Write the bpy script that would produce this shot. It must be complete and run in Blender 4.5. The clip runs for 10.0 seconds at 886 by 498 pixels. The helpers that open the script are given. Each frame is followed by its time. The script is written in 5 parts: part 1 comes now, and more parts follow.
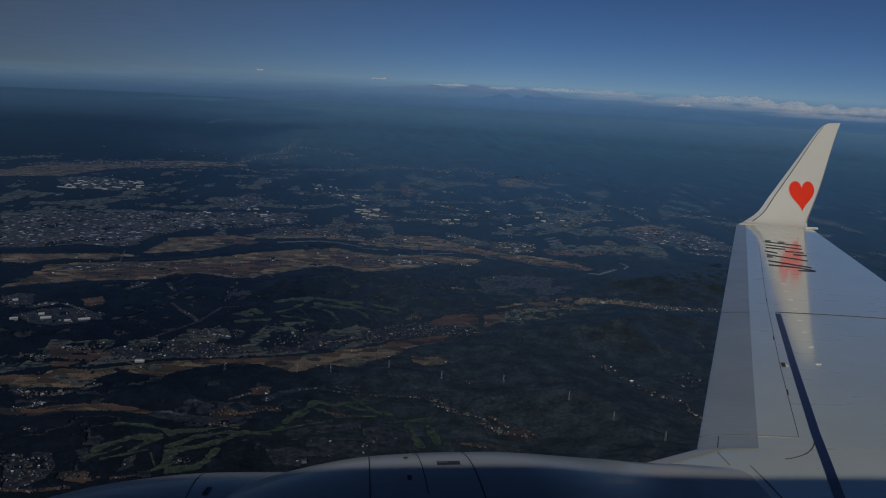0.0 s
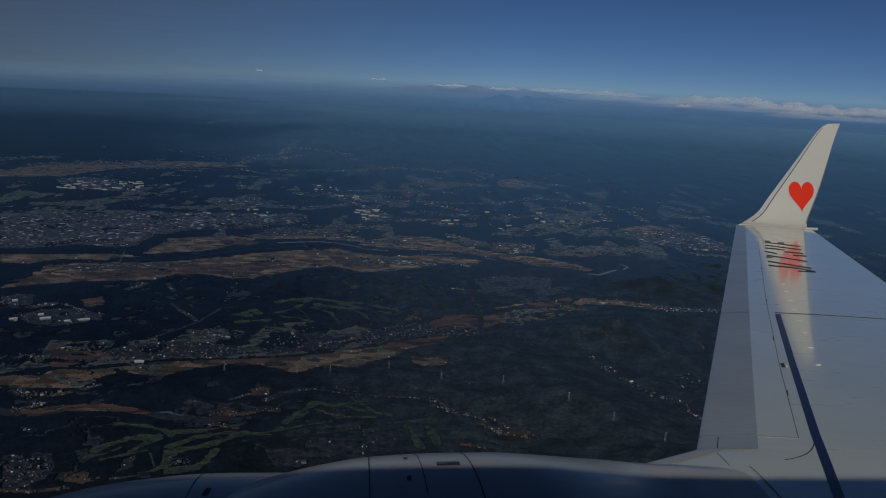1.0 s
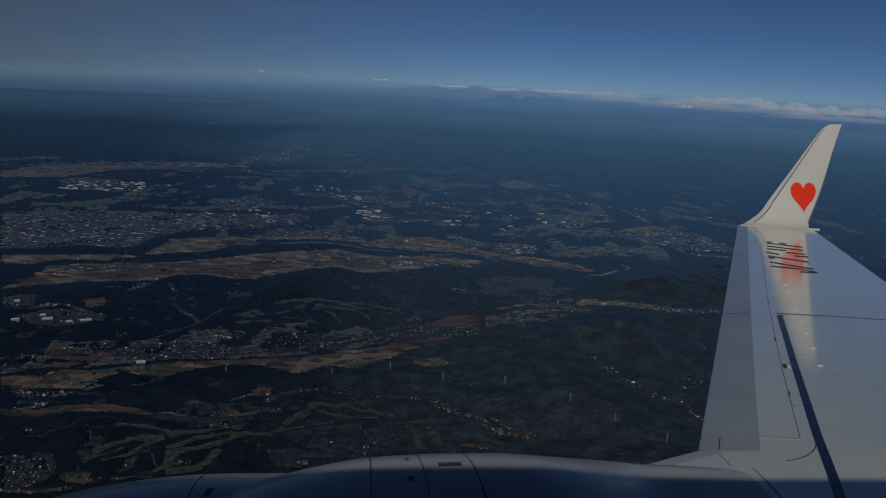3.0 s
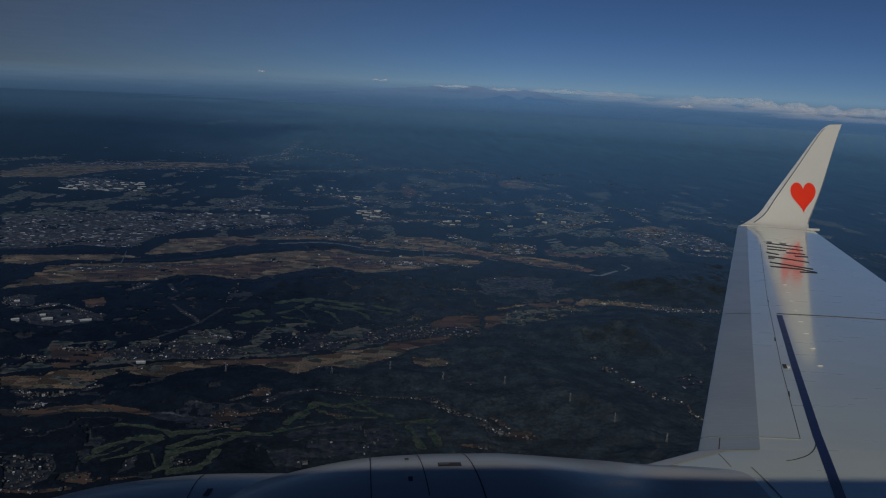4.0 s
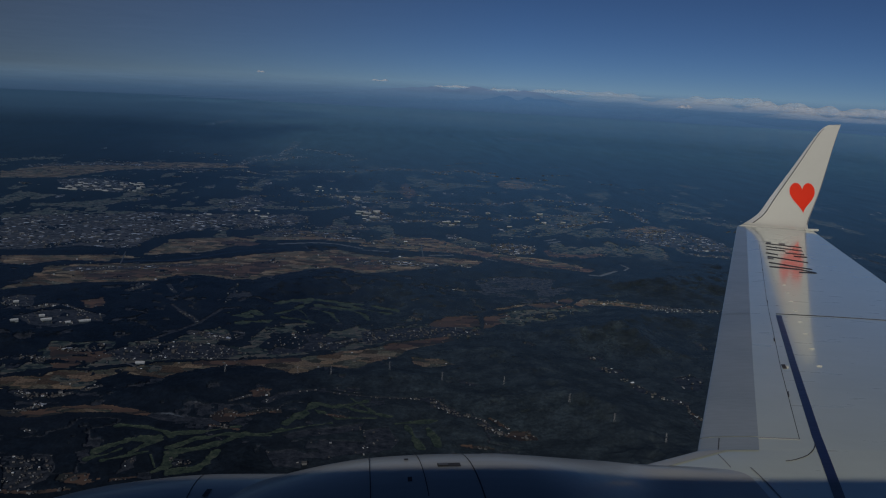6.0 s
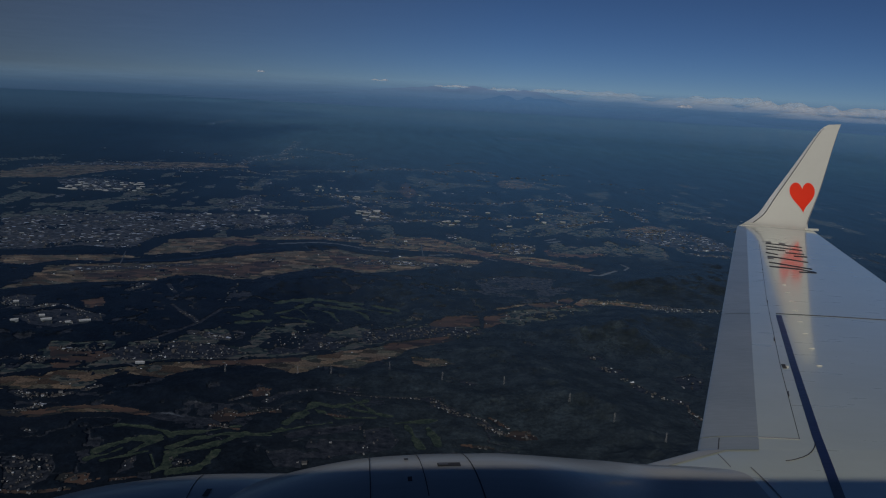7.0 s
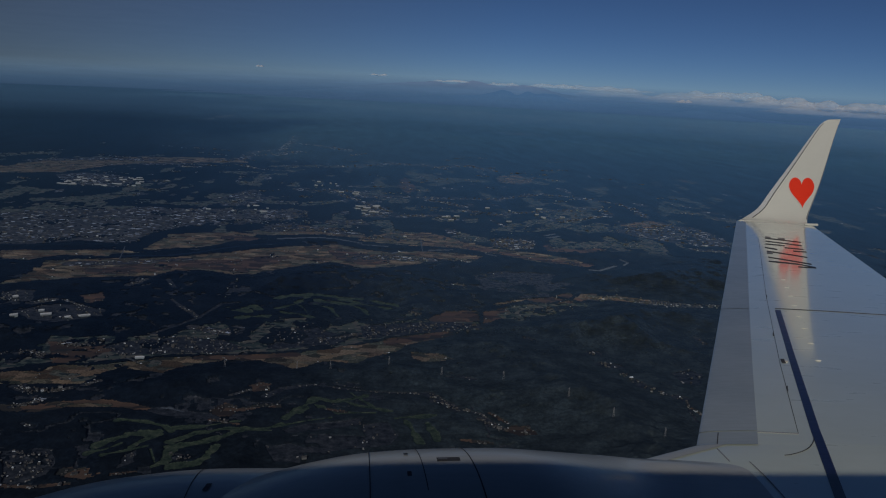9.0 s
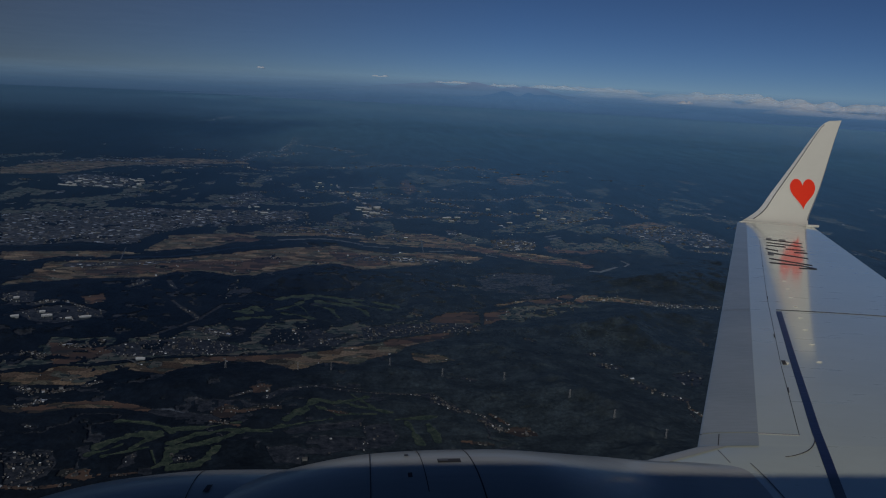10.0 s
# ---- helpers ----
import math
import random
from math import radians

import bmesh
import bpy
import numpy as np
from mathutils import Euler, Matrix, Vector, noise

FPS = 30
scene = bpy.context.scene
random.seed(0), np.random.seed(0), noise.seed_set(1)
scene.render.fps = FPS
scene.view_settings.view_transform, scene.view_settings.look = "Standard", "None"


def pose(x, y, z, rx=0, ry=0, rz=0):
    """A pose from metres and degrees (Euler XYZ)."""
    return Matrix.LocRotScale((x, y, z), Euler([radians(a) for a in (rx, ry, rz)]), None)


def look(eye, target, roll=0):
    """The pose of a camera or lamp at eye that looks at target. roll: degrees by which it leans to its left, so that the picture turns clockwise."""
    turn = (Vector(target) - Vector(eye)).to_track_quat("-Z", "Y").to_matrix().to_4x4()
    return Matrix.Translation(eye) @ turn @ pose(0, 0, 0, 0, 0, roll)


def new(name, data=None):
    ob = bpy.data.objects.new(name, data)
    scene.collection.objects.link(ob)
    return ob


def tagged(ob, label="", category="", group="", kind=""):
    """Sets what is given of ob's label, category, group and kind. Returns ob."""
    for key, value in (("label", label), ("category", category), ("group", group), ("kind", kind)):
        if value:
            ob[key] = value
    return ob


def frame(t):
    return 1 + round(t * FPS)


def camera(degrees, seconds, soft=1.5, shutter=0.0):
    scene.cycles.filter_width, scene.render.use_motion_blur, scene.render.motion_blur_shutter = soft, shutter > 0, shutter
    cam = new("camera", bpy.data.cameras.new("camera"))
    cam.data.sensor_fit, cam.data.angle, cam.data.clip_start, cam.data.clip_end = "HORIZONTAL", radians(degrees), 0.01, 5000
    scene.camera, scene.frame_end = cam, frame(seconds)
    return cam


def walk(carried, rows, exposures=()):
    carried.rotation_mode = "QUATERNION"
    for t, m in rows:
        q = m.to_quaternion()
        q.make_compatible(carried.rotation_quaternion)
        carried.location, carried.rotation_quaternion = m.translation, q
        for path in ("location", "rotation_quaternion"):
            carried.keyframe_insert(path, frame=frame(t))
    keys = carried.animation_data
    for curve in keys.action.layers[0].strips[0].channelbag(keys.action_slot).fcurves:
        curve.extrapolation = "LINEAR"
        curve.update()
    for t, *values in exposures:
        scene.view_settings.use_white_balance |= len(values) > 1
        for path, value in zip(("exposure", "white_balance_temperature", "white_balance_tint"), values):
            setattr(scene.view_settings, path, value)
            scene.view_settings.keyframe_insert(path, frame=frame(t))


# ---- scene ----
# Seat by the window of an airliner over hills and farmland. x runs aft along the
# cabin, y outboard over the wing, z up; the land below is a 1:20 relief.
cam = camera(59.0, 10.0, soft=1.1)
EYE = 140.0
AIM_YAW, AIM_PITCH, AIM_ROLL = -6.2, -11.9, 2.9
# seconds, turn to the left and turn up, in degrees, of the camera held at the window
SWAY = [
    (0.0, -0.04, 0.12), (0.5, -0.02, 0.12), (1.0, -0.06, 0.08), (1.5, -0.04, 0.04), (2.0, 0.0, 0.03),
    (2.5, 0.06, 0.04), (4.0, 0.05, 0.03), (4.5, 0.01, 0.01), (5.0, 0.0, 0.0), (5.5, 0.0, 0.0),
    (7.0, 0.0, 0.02), (7.5, 0.05, 0.32), (8.0, -0.06, 0.44), (8.5, 0.0, 0.41), (9.0, -0.06, 0.38),
    (9.5, -0.03, 0.35), (10.0, 0.0, 0.29),
]


def aim(turn, up):
    yaw, pitch = radians(AIM_YAW + turn), radians(AIM_PITCH - up)
    eye = Vector((0.0, 0.0, EYE))
    way = Vector((-math.sin(yaw) * math.cos(pitch), math.cos(yaw) * math.cos(pitch), math.sin(pitch)))
    return look(eye, eye + way, AIM_ROLL)


walk(cam, [(t, aim(turn, up)) for t, turn, up in SWAY], exposures=[(0.0, -1.76), (5.0, -1.82), (10.0, -1.86)])

# ---- sky and sun ----
SUN_TO = Vector((-0.22, -0.783, 0.518)).normalized()
world = bpy.data.worlds.new("sky")
scene.world = world
world.use_nodes = True
wn = world.node_tree.nodes
sky = wn.new("ShaderNodeTexSky")
sky.sky_type = "NISHITA"
sky.sun_disc = False
sky.sun_elevation = math.asin(SUN_TO.z)
sky.sun_rotation = math.atan2(SUN_TO.x, SUN_TO.y)
sky.altitude = 8000.0
sky.air_density = 1.0
sky.dust_density = 0.0
sky.ozone_density = 6.5
wn["Background"].inputs["Strength"].default_value = 0.098
world.node_tree.links.new(sky.outputs["Color"], wn["Background"].inputs["Color"])
lamp = bpy.data.lights.new("sun", "SUN")
lamp.energy, lamp.angle, lamp.color = 5.0, radians(0.53), (1.0, 0.945, 0.88)
sun = new("sun", lamp)
sun.matrix_world = look((0, -300, 500), Vector((0, -300, 500)) - SUN_TO)


# ---- materials ----
class Nodes:
    """Small help to wire a material."""

    def __init__(self, name):
        self.mat = bpy.data.materials.new(name)
        self.mat.use_nodes = True
        self.n, self.l = self.mat.node_tree.nodes, self.mat.node_tree.links
        self.bsdf = self.n["Principled BSDF"]
        self.place = self.n.new("ShaderNodeNewGeometry").outputs["Position"]

    def put(self, value, socket):
        if hasattr(value, "is_output"):
            self.l.new(value, socket)
        elif isinstance(value, tuple) and len(value) == 3 and socket.type == "RGBA":
            socket.default_value = (*value, 1.0)
        else:
            socket.default_value = value

    def noise(self, scale, detail=4.0, rough=0.55, stretch=(1, 1, 1)):
        m = self.n.new("ShaderNodeMapping")
        m.inputs["Scale"].default_value = stretch
        self.l.new(self.place, m.inputs["Vector"])
        t = self.n.new("ShaderNodeTexNoise")
        t.inputs["Scale"].default_value, t.inputs["Detail"].default_value, t.inputs["Roughness"].default_value = scale, detail, rough
        self.l.new(m.outputs["Vector"], t.inputs["Vector"])
        return t.outputs["Fac"]

    def cells(self, scale, stretch=(1, 1, 0), turn=0.0, output="Color"):
        m = self.n.new("ShaderNodeMapping")
        m.inputs["Scale"].default_value = stretch
        m.inputs["Rotation"].default_value = (0, 0, turn)
        self.l.new(self.place, m.inputs["Vector"])
        t = self.n.new("ShaderNodeTexVoronoi")
        t.distance = "CHEBYCHEV"
        t.inputs["Scale"].default_value = scale
        self.l.new(m.outputs["Vector"], t.inputs["Vector"])
        return t.outputs[output]

    def ramp(self, fac, *stops):
        r = self.n.new("ShaderNodeValToRGB")
        els = r.color_ramp.elements
        els[0].position, els[1].position = stops[0][0], stops[-1][0]
        for at, c in stops[1:-1]:
            els.new(at)
        for at, c in stops:
            for e in els:
                if abs(e.position - at) < 1e-5:
                    e.color = (*c, 1.0) if isinstance(c, tuple) else (c, c, c, 1.0)
        self.l.new(fac, r.inputs["Fac"])
        return r.outputs["Color"]

    def mix(self, fac, a, b, how="MIX"):
        m = self.n.new("ShaderNodeMix")
        m.data_type, m.blend_type = "RGBA", how
        self.put(fac, m.inputs["Factor"])
        self.put(a, m.inputs[6])
        self.put(b, m.inputs[7])
        return m.outputs[2]

    def split(self, color):
        s = self.n.new("ShaderNodeSeparateColor")
        self.l.new(color, s.inputs["Color"])
        return s.outputs["Red"], s.outputs["Green"], s.outputs["Blue"]

    def attribute(self, name):
        a = self.n.new("ShaderNodeAttribute")
        a.attribute_name = name
        return a.outputs["Color"]

    def island(self):
        return self.n.new("ShaderNodeNewGeometry").outputs["Random Per Island"]

    def bump(self, height, strength=0.2, distance=0.01):
        b = self.n.new("ShaderNodeBump")
        b.inputs["Strength"].default_value, b.inputs["Distance"].default_value = strength, distance
        self.l.new(height, b.inputs["Height"])
        self.l.new(b.outputs["Normal"], self.bsdf.inputs["Normal"])

    def done(self, color, rough=0.5, metal=0.0, coat=0.0, coat_rough=0.05, spec=0.5):
        for value, key in ((color, "Base Color"), (rough, "Roughness"), (metal, "Metallic"), (coat, "Coat Weight"),
                           (coat_rough, "Coat Roughness"), (spec, "Specular IOR Level")):
            self.put(value, self.bsdf.inputs[key])
        return self.mat


def paint(name, low, high, rough=0.3, coat=0.5, coat_rough=0.08, streak=(0.4, 6, 6), metal=0.0, grime=0.6):
    """Aircraft paint: faint dirt streaks and blotches, slightly uneven gloss."""
    k = Nodes(name)
    blot = k.noise(1.3, 5.0)
    fine = k.noise(9.0, 6.0, 0.65, streak)
    c = k.mix(k.ramp(blot, (0.3, 0.0), (0.75, 1.0)), low, high)
    dirt = k.ramp(fine, (0.35, 0.86), (0.6, 1.0))
    c = k.mix(grime, c, dirt, "MULTIPLY")
    k.bump(k.noise(2.5, 3.0), 0.06, 0.02)
    r = k.ramp(fine, (0.3, rough * 1.25), (0.7, rough * 0.85))
    return k.done(c, r, metal, coat, coat_rough)


WING_PAINT = paint("wing_grey_paint", (0.68, 0.735, 0.615), (0.76, 0.815, 0.685), 0.3, 1.0, 0.09, (0.25, 1.2, 1.2), grime=0.15)
WING_PAINT.node_tree.nodes["Principled BSDF"].inputs["Coat IOR"].default_value = 1.68
SLAT_PAINT = paint("slat_grey", (0.3, 0.35, 0.375), (0.4, 0.45, 0.475), 0.36, 0.45, 0.16, (0.6, 5, 5), grime=0.5)
WHITE_PAINT = paint("white_gloss_paint", (0.69, 0.68, 0.6), (0.74, 0.73, 0.645), 0.35, 0.5, 0.1, grime=0.15)
COWL_PAINT = paint("cowl_satin_white", (0.43, 0.44, 0.42), (0.49, 0.5, 0.475), 0.5, 0.4, 0.14, grime=0.3)
# unseen hull, made dark to cut light bounced into the engine's shade
HULL_DARK = paint("unseen_hull_dark", (0.012, 0.02, 0.07), (0.016, 0.026, 0.085), 0.4, 0.4, 0.1)
METAL_EDGE = paint("bare_metal_edge", (0.72, 0.72, 0.7), (0.84, 0.84, 0.82), 0.3, 0.0, 0.1, (3, 3, 0.5), 0.3)
BLUE_PAINT = paint("dark_blue_paint", (0.008, 0.011, 0.05), (0.012, 0.016, 0.07), 0.35, 0.4, 0.1)
RED_PAINT = paint("red_paint", (0.97, 0.036, 0.006), (0.99, 0.046, 0.009), 0.5, 0.0, 0.1, grime=0.1)
PINK_PAINT = paint("pale_pink_outline", (0.75, 0.58, 0.52), (0.8, 0.64, 0.58), 0.4, 0.3, 0.1)
BLACK_PAINT = paint("black_paint", (0.012, 0.012, 0.014), (0.02, 0.02, 0.022), 0.5, 0.1, 0.2)
GREY_MARK = paint("grey_marking", (0.12, 0.12, 0.12), (0.17, 0.17, 0.17), 0.5, 0.2, 0.2)
SEAM = paint("dark_seam", (0.05, 0.05, 0.055), (0.08, 0.08, 0.085), 0.7, 0.0, 0.2)
SOFT_SEAM = paint("soft_seam", (0.2, 0.21, 0.22), (0.28, 0.29, 0.3), 0.6, 0.0, 0.2)
CABIN = paint("cabin_lining", (0.5, 0.49, 0.46), (0.58, 0.56, 0.53), 0.6, 0.0, 0.2)


def ground_material():
    k = Nodes("farmland_and_forest")
    field, golf, town = k.split(k.attribute("cover_a"))
    meadow, bare, water = k.split(k.attribute("cover_b"))
    frayed = k.n.new("ShaderNodeMath")
    frayed.operation = "MULTIPLY_ADD"
    k.l.new(k.noise(1.1, 4.0, 0.6), frayed.inputs[0])
    frayed.inputs[1].default_value, frayed.inputs[2].default_value = 0.9, -0.45

    def crisp(mask, low=0.4, high=0.56):
        add = k.n.new("ShaderNodeMath")
        add.operation = "ADD"
        k.l.new(mask, add.inputs[0])
        k.l.new(frayed.outputs[0], add.inputs[1])
        return k.ramp(add.outputs[0], (low, 0.0), (high, 1.0))
    meadow = crisp(meadow)
    golf, field, town, bare = crisp(golf, 0.55, 0.7), crisp(field, 0.66, 0.8), crisp(town, 0.64, 0.78), crisp(bare, 0.6, 0.74)
    grove = k.noise(0.012, 5.0, 0.6)
    crowns = k.noise(0.55, 3.0, 0.6)
    # forest green shifted to blue for the haze over it
    forest = k.ramp(crowns, (0.3, (0.003, 0.0062, 0.011)), (0.7, (0.008, 0.0135, 0.02)))
    window_falloff, far_pale, clay = k.split(k.attribute("cover_c"))
    gravel = k.split(k.attribute("cover_d"))[0]
    window_falloff = k.ramp(window_falloff, (0.0, 0.0), (0.45, 0.8), (1.0, 1.0))
    # darker to the left: dimming through the window, put into the forest colour
    undimmed_forest = k.ramp(crowns, (0.3, (0.031, 0.041, 0.043)), (0.7, (0.056, 0.067, 0.063)))
    forest = k.mix(window_falloff, forest, undimmed_forest)
    stands = k.ramp(k.noise(0.09, 6.0, 0.72), (0.36, 0.5), (0.5, 0.85), (0.66, 1.45))
    forest = k.mix(1.0, forest, stands, "MULTIPLY")
    forest = k.mix(1.0, forest, k.ramp(k.noise(0.6, 5.0, 0.75), (0.36, 0.74), (0.64, 1.28)), "MULTIPLY")
    forest = k.mix(k.ramp(grove, (0.42, 0.0), (0.62, 0.3)), forest, (0.026, 0.034, 0.042))
    parcel = k.cells(0.15, (0.75, 1.3, 0), 0.12)
    p1, p2, p3 = k.split(parcel)
    strip = k.cells(0.42, (0.7, 1.0, 0), 0.2)
    s1, s2, s3 = k.split(strip)
    crop = k.ramp(p1, (0.12, (0.05, 0.062, 0.048)), (0.35, (0.12, 0.082, 0.058)), (0.45, (0.19, 0.13, 0.08)), (0.55, (0.08, 0.085, 0.06)), (0.65, (0.23, 0.18, 0.125)), (0.75, (0.16, 0.108, 0.074)), (0.9, (0.06, 0.07, 0.06)))
    crop = k.mix(1.0, crop, (1.02, 0.97, 0.83), "MULTIPLY")
    crop = k.mix(0.25, crop, k.ramp(s2, (0.0, (0.04, 0.036, 0.032)), (1.0, (0.22, 0.17, 0.12))))
    crop = k.mix(1.0, crop, k.ramp(p3, (0.15, 0.55), (0.85, 1.5)), "MULTIPLY")
    crop = k.mix(1.0, crop, k.ramp(k.noise(0.9, 6.0, 0.75), (0.36, 0.5), (0.64, 1.5)), "MULTIPLY")
    c = k.mix(meadow, forest, k.ramp(s1, (0.15, (0.022, 0.034, 0.034)), (0.4, (0.06, 0.074, 0.062)), (0.6, (0.1, 0.112, 0.088)), (0.75, (0.105, 0.1, 0.08)), (0.9, (0.14, 0.125, 0.1))))
    c = k.mix(field, c, crop)
    c = k.mix(golf, c, k.ramp(k.noise(0.35, 5.0, 0.75), (0.34, (0.014, 0.024, 0.02)), (0.46, (0.043, 0.059, 0.039)), (0.58, (0.073, 0.09, 0.056)), (0.68, (0.13, 0.125, 0.085))))
    scrub = k.ramp(k.noise(0.28, 6.0, 0.75), (0.36, (0.01, 0.014, 0.018)), (0.5, (0.036, 0.04, 0.046)), (0.62, (0.066, 0.067, 0.07)), (0.72, (0.12, 0.11, 0.105)))
    c = k.mix(bare, c, scrub)
    c = k.mix(town, c, k.ramp(s3, (0.0, (0.018, 0.023, 0.028)), (0.4, (0.045, 0.048, 0.052)), (0.7, (0.075, 0.072, 0.072)), (0.8, (0.08, 0.075, 0.07)), (0.91, (0.09, 0.09, 0.09)), (0.97, (0.3, 0.31, 0.33)), (1.0, (0.6, 0.62, 0.65))))
    c = k.mix(crisp(clay, 0.6, 0.74), c, k.ramp(p2, (0.1, (0.045, 0.035, 0.03)), (0.4, (0.105, 0.068, 0.049)), (0.6, (0.15, 0.09, 0.058)), (0.8, (0.065, 0.052, 0.041)), (1.0, (0.035, 0.037, 0.033))))
    c = k.mix(gravel, c, (0.12, 0.13, 0.14))
    # open land made paler with distance, less so to the left
    c = k.mix(1.0, c, k.mix(far_pale, (1.0, 1.0, 1.0), (2.3, 2.15, 1.85)), "MULTIPLY")
    c = k.mix(water, c, (0.015, 0.025, 0.04))
    # blue cast of haze over all the land, put into its colour
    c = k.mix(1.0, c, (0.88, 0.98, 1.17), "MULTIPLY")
    k.bump(crowns, 0.25, 0.5)
    k.done(c, 0.85, 0.0, spec=0.1)
    # gloss mirrors the low sky at flat angles, put in to imitate haze
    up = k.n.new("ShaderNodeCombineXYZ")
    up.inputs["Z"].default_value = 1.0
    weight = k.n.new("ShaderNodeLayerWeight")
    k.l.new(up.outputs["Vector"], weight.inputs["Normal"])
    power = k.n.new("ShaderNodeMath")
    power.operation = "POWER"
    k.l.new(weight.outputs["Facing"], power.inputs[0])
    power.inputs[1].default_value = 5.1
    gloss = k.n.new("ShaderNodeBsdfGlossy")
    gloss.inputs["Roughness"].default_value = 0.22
    k.l.new(k.mix(window_falloff, (0.52, 0.84, 1.0), (0.8, 0.96, 0.85)), gloss.inputs["Color"])
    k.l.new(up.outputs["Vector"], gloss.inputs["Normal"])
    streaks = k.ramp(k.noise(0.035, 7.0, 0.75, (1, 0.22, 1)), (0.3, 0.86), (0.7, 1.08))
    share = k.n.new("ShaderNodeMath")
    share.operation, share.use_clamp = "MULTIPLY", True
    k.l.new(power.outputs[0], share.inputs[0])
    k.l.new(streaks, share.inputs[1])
    haze_shine = k.n.new("ShaderNodeMath")
    haze_shine.operation, haze_shine.use_clamp = "MULTIPLY", True
    k.l.new(share.outputs[0], haze_shine.inputs[0])
    k.l.new(k.ramp(window_falloff, (0.0, 0.52), (1.0, 1.12)), haze_shine.inputs[1])
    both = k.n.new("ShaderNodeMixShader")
    k.l.new(haze_shine.outputs[0], both.inputs["Fac"])
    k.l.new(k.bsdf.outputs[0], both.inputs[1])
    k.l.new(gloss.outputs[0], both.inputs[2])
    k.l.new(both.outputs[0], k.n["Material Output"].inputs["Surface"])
    return k.mat


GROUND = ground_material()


def plain(name, low, high, rough=0.8, scale=3.0):
    k = Nodes(name)
    return k.done(k.mix(k.noise(scale), low, high), rough)


def varied(name, *stops, rough=0.7):
    k = Nodes(name)
    c = k.ramp(k.island(), *stops)
    return k.done(k.mix(0.4, c, k.ramp(k.noise(2.0), (0.3, 0.6), (0.7, 1.0)), "MULTIPLY"), rough)


ROOFS = varied("roofs", (0.0, (0.035, 0.037, 0.045)), (0.5, (0.075, 0.077, 0.08)), (0.72, (0.12, 0.118, 0.12)), (0.76, (0.12, 0.1, 0.095)), (0.8, (0.15, 0.15, 0.155)), (0.86, (0.2, 0.21, 0.23)), (0.92, (0.5, 0.53, 0.57)), (1.0, (0.86, 0.9, 0.95)))
# walls of far houses tinted blue for the haze before them
HOUSE_WALLS = varied("house_walls", (0.0, (0.055, 0.062, 0.07)), (0.6, (0.11, 0.12, 0.13)), (0.85, (0.18, 0.2, 0.215)), (0.93, (0.38, 0.42, 0.45)), (1.0, (0.72, 0.77, 0.82)))
VILLAGE_ROOFS = varied("village_roofs", (0.0, (0.03, 0.032, 0.04)), (0.5, (0.06, 0.062, 0.066)), (0.72, (0.1, 0.098, 0.1)), (0.8, (0.085, 0.068, 0.062)), (0.86, (0.13, 0.13, 0.135)), (0.93, (0.3, 0.31, 0.33)), (1.0, (0.72, 0.78, 0.86)))
VILLAGE_WALLS = varied("village_walls", (0.0, (0.05, 0.052, 0.056)), (0.7, (0.12, 0.12, 0.12)), (0.92, (0.22, 0.23, 0.24)), (1.0, (0.66, 0.72, 0.8)))
SHEET_ROOF = plain("white_sheet_roof", (0.42, 0.45, 0.48), (0.6, 0.63, 0.67), 0.5)
STEEL = plain("galvanised_steel", (0.2, 0.21, 0.22), (0.27, 0.27, 0.28), 0.5)


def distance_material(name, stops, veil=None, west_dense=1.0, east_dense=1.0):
    """Backdrop of the far distance: the blue of many miles of air, by height, given off by the surface itself; veil:
    (height, density) where it lets through what lies behind.
    """
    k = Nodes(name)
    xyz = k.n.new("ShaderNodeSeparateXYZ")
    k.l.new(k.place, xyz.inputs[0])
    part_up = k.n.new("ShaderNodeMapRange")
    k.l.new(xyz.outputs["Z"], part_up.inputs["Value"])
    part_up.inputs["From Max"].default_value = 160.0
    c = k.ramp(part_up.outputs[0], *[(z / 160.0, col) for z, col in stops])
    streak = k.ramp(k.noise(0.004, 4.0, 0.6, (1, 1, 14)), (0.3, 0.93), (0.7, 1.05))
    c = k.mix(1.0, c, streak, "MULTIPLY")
    # the haze glow is made duller and greyer towards -x
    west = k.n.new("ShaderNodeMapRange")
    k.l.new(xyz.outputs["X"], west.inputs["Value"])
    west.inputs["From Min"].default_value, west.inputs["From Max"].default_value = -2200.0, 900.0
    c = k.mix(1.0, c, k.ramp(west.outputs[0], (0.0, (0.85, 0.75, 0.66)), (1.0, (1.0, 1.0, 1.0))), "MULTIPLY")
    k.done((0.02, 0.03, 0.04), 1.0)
    # glow stands in for haze: the colour is emitted, not lit
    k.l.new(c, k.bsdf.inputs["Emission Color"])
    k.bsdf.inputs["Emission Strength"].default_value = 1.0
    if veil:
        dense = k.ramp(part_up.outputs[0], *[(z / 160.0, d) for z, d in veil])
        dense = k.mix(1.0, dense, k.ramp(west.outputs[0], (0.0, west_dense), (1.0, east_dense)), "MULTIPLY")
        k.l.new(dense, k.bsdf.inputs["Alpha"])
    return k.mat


HILL_FAR = distance_material("far_mountain_haze_glow", [(0, (0.085, 0.215, 0.49)), (30, (0.14, 0.335, 0.67)), (60, (0.155, 0.375, 0.75)), (100, (0.155, 0.38, 0.77))])
HILL_PALE = distance_material("farther_mountain_haze_glow", [(0, (0.08, 0.2, 0.47)), (40, (0.15, 0.345, 0.68)), (85, (0.23, 0.45, 0.81)), (130, (0.33, 0.5, 0.84))])
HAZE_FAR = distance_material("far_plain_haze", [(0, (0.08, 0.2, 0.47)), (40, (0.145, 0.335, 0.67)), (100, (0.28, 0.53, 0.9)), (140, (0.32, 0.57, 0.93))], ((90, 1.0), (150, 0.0)))
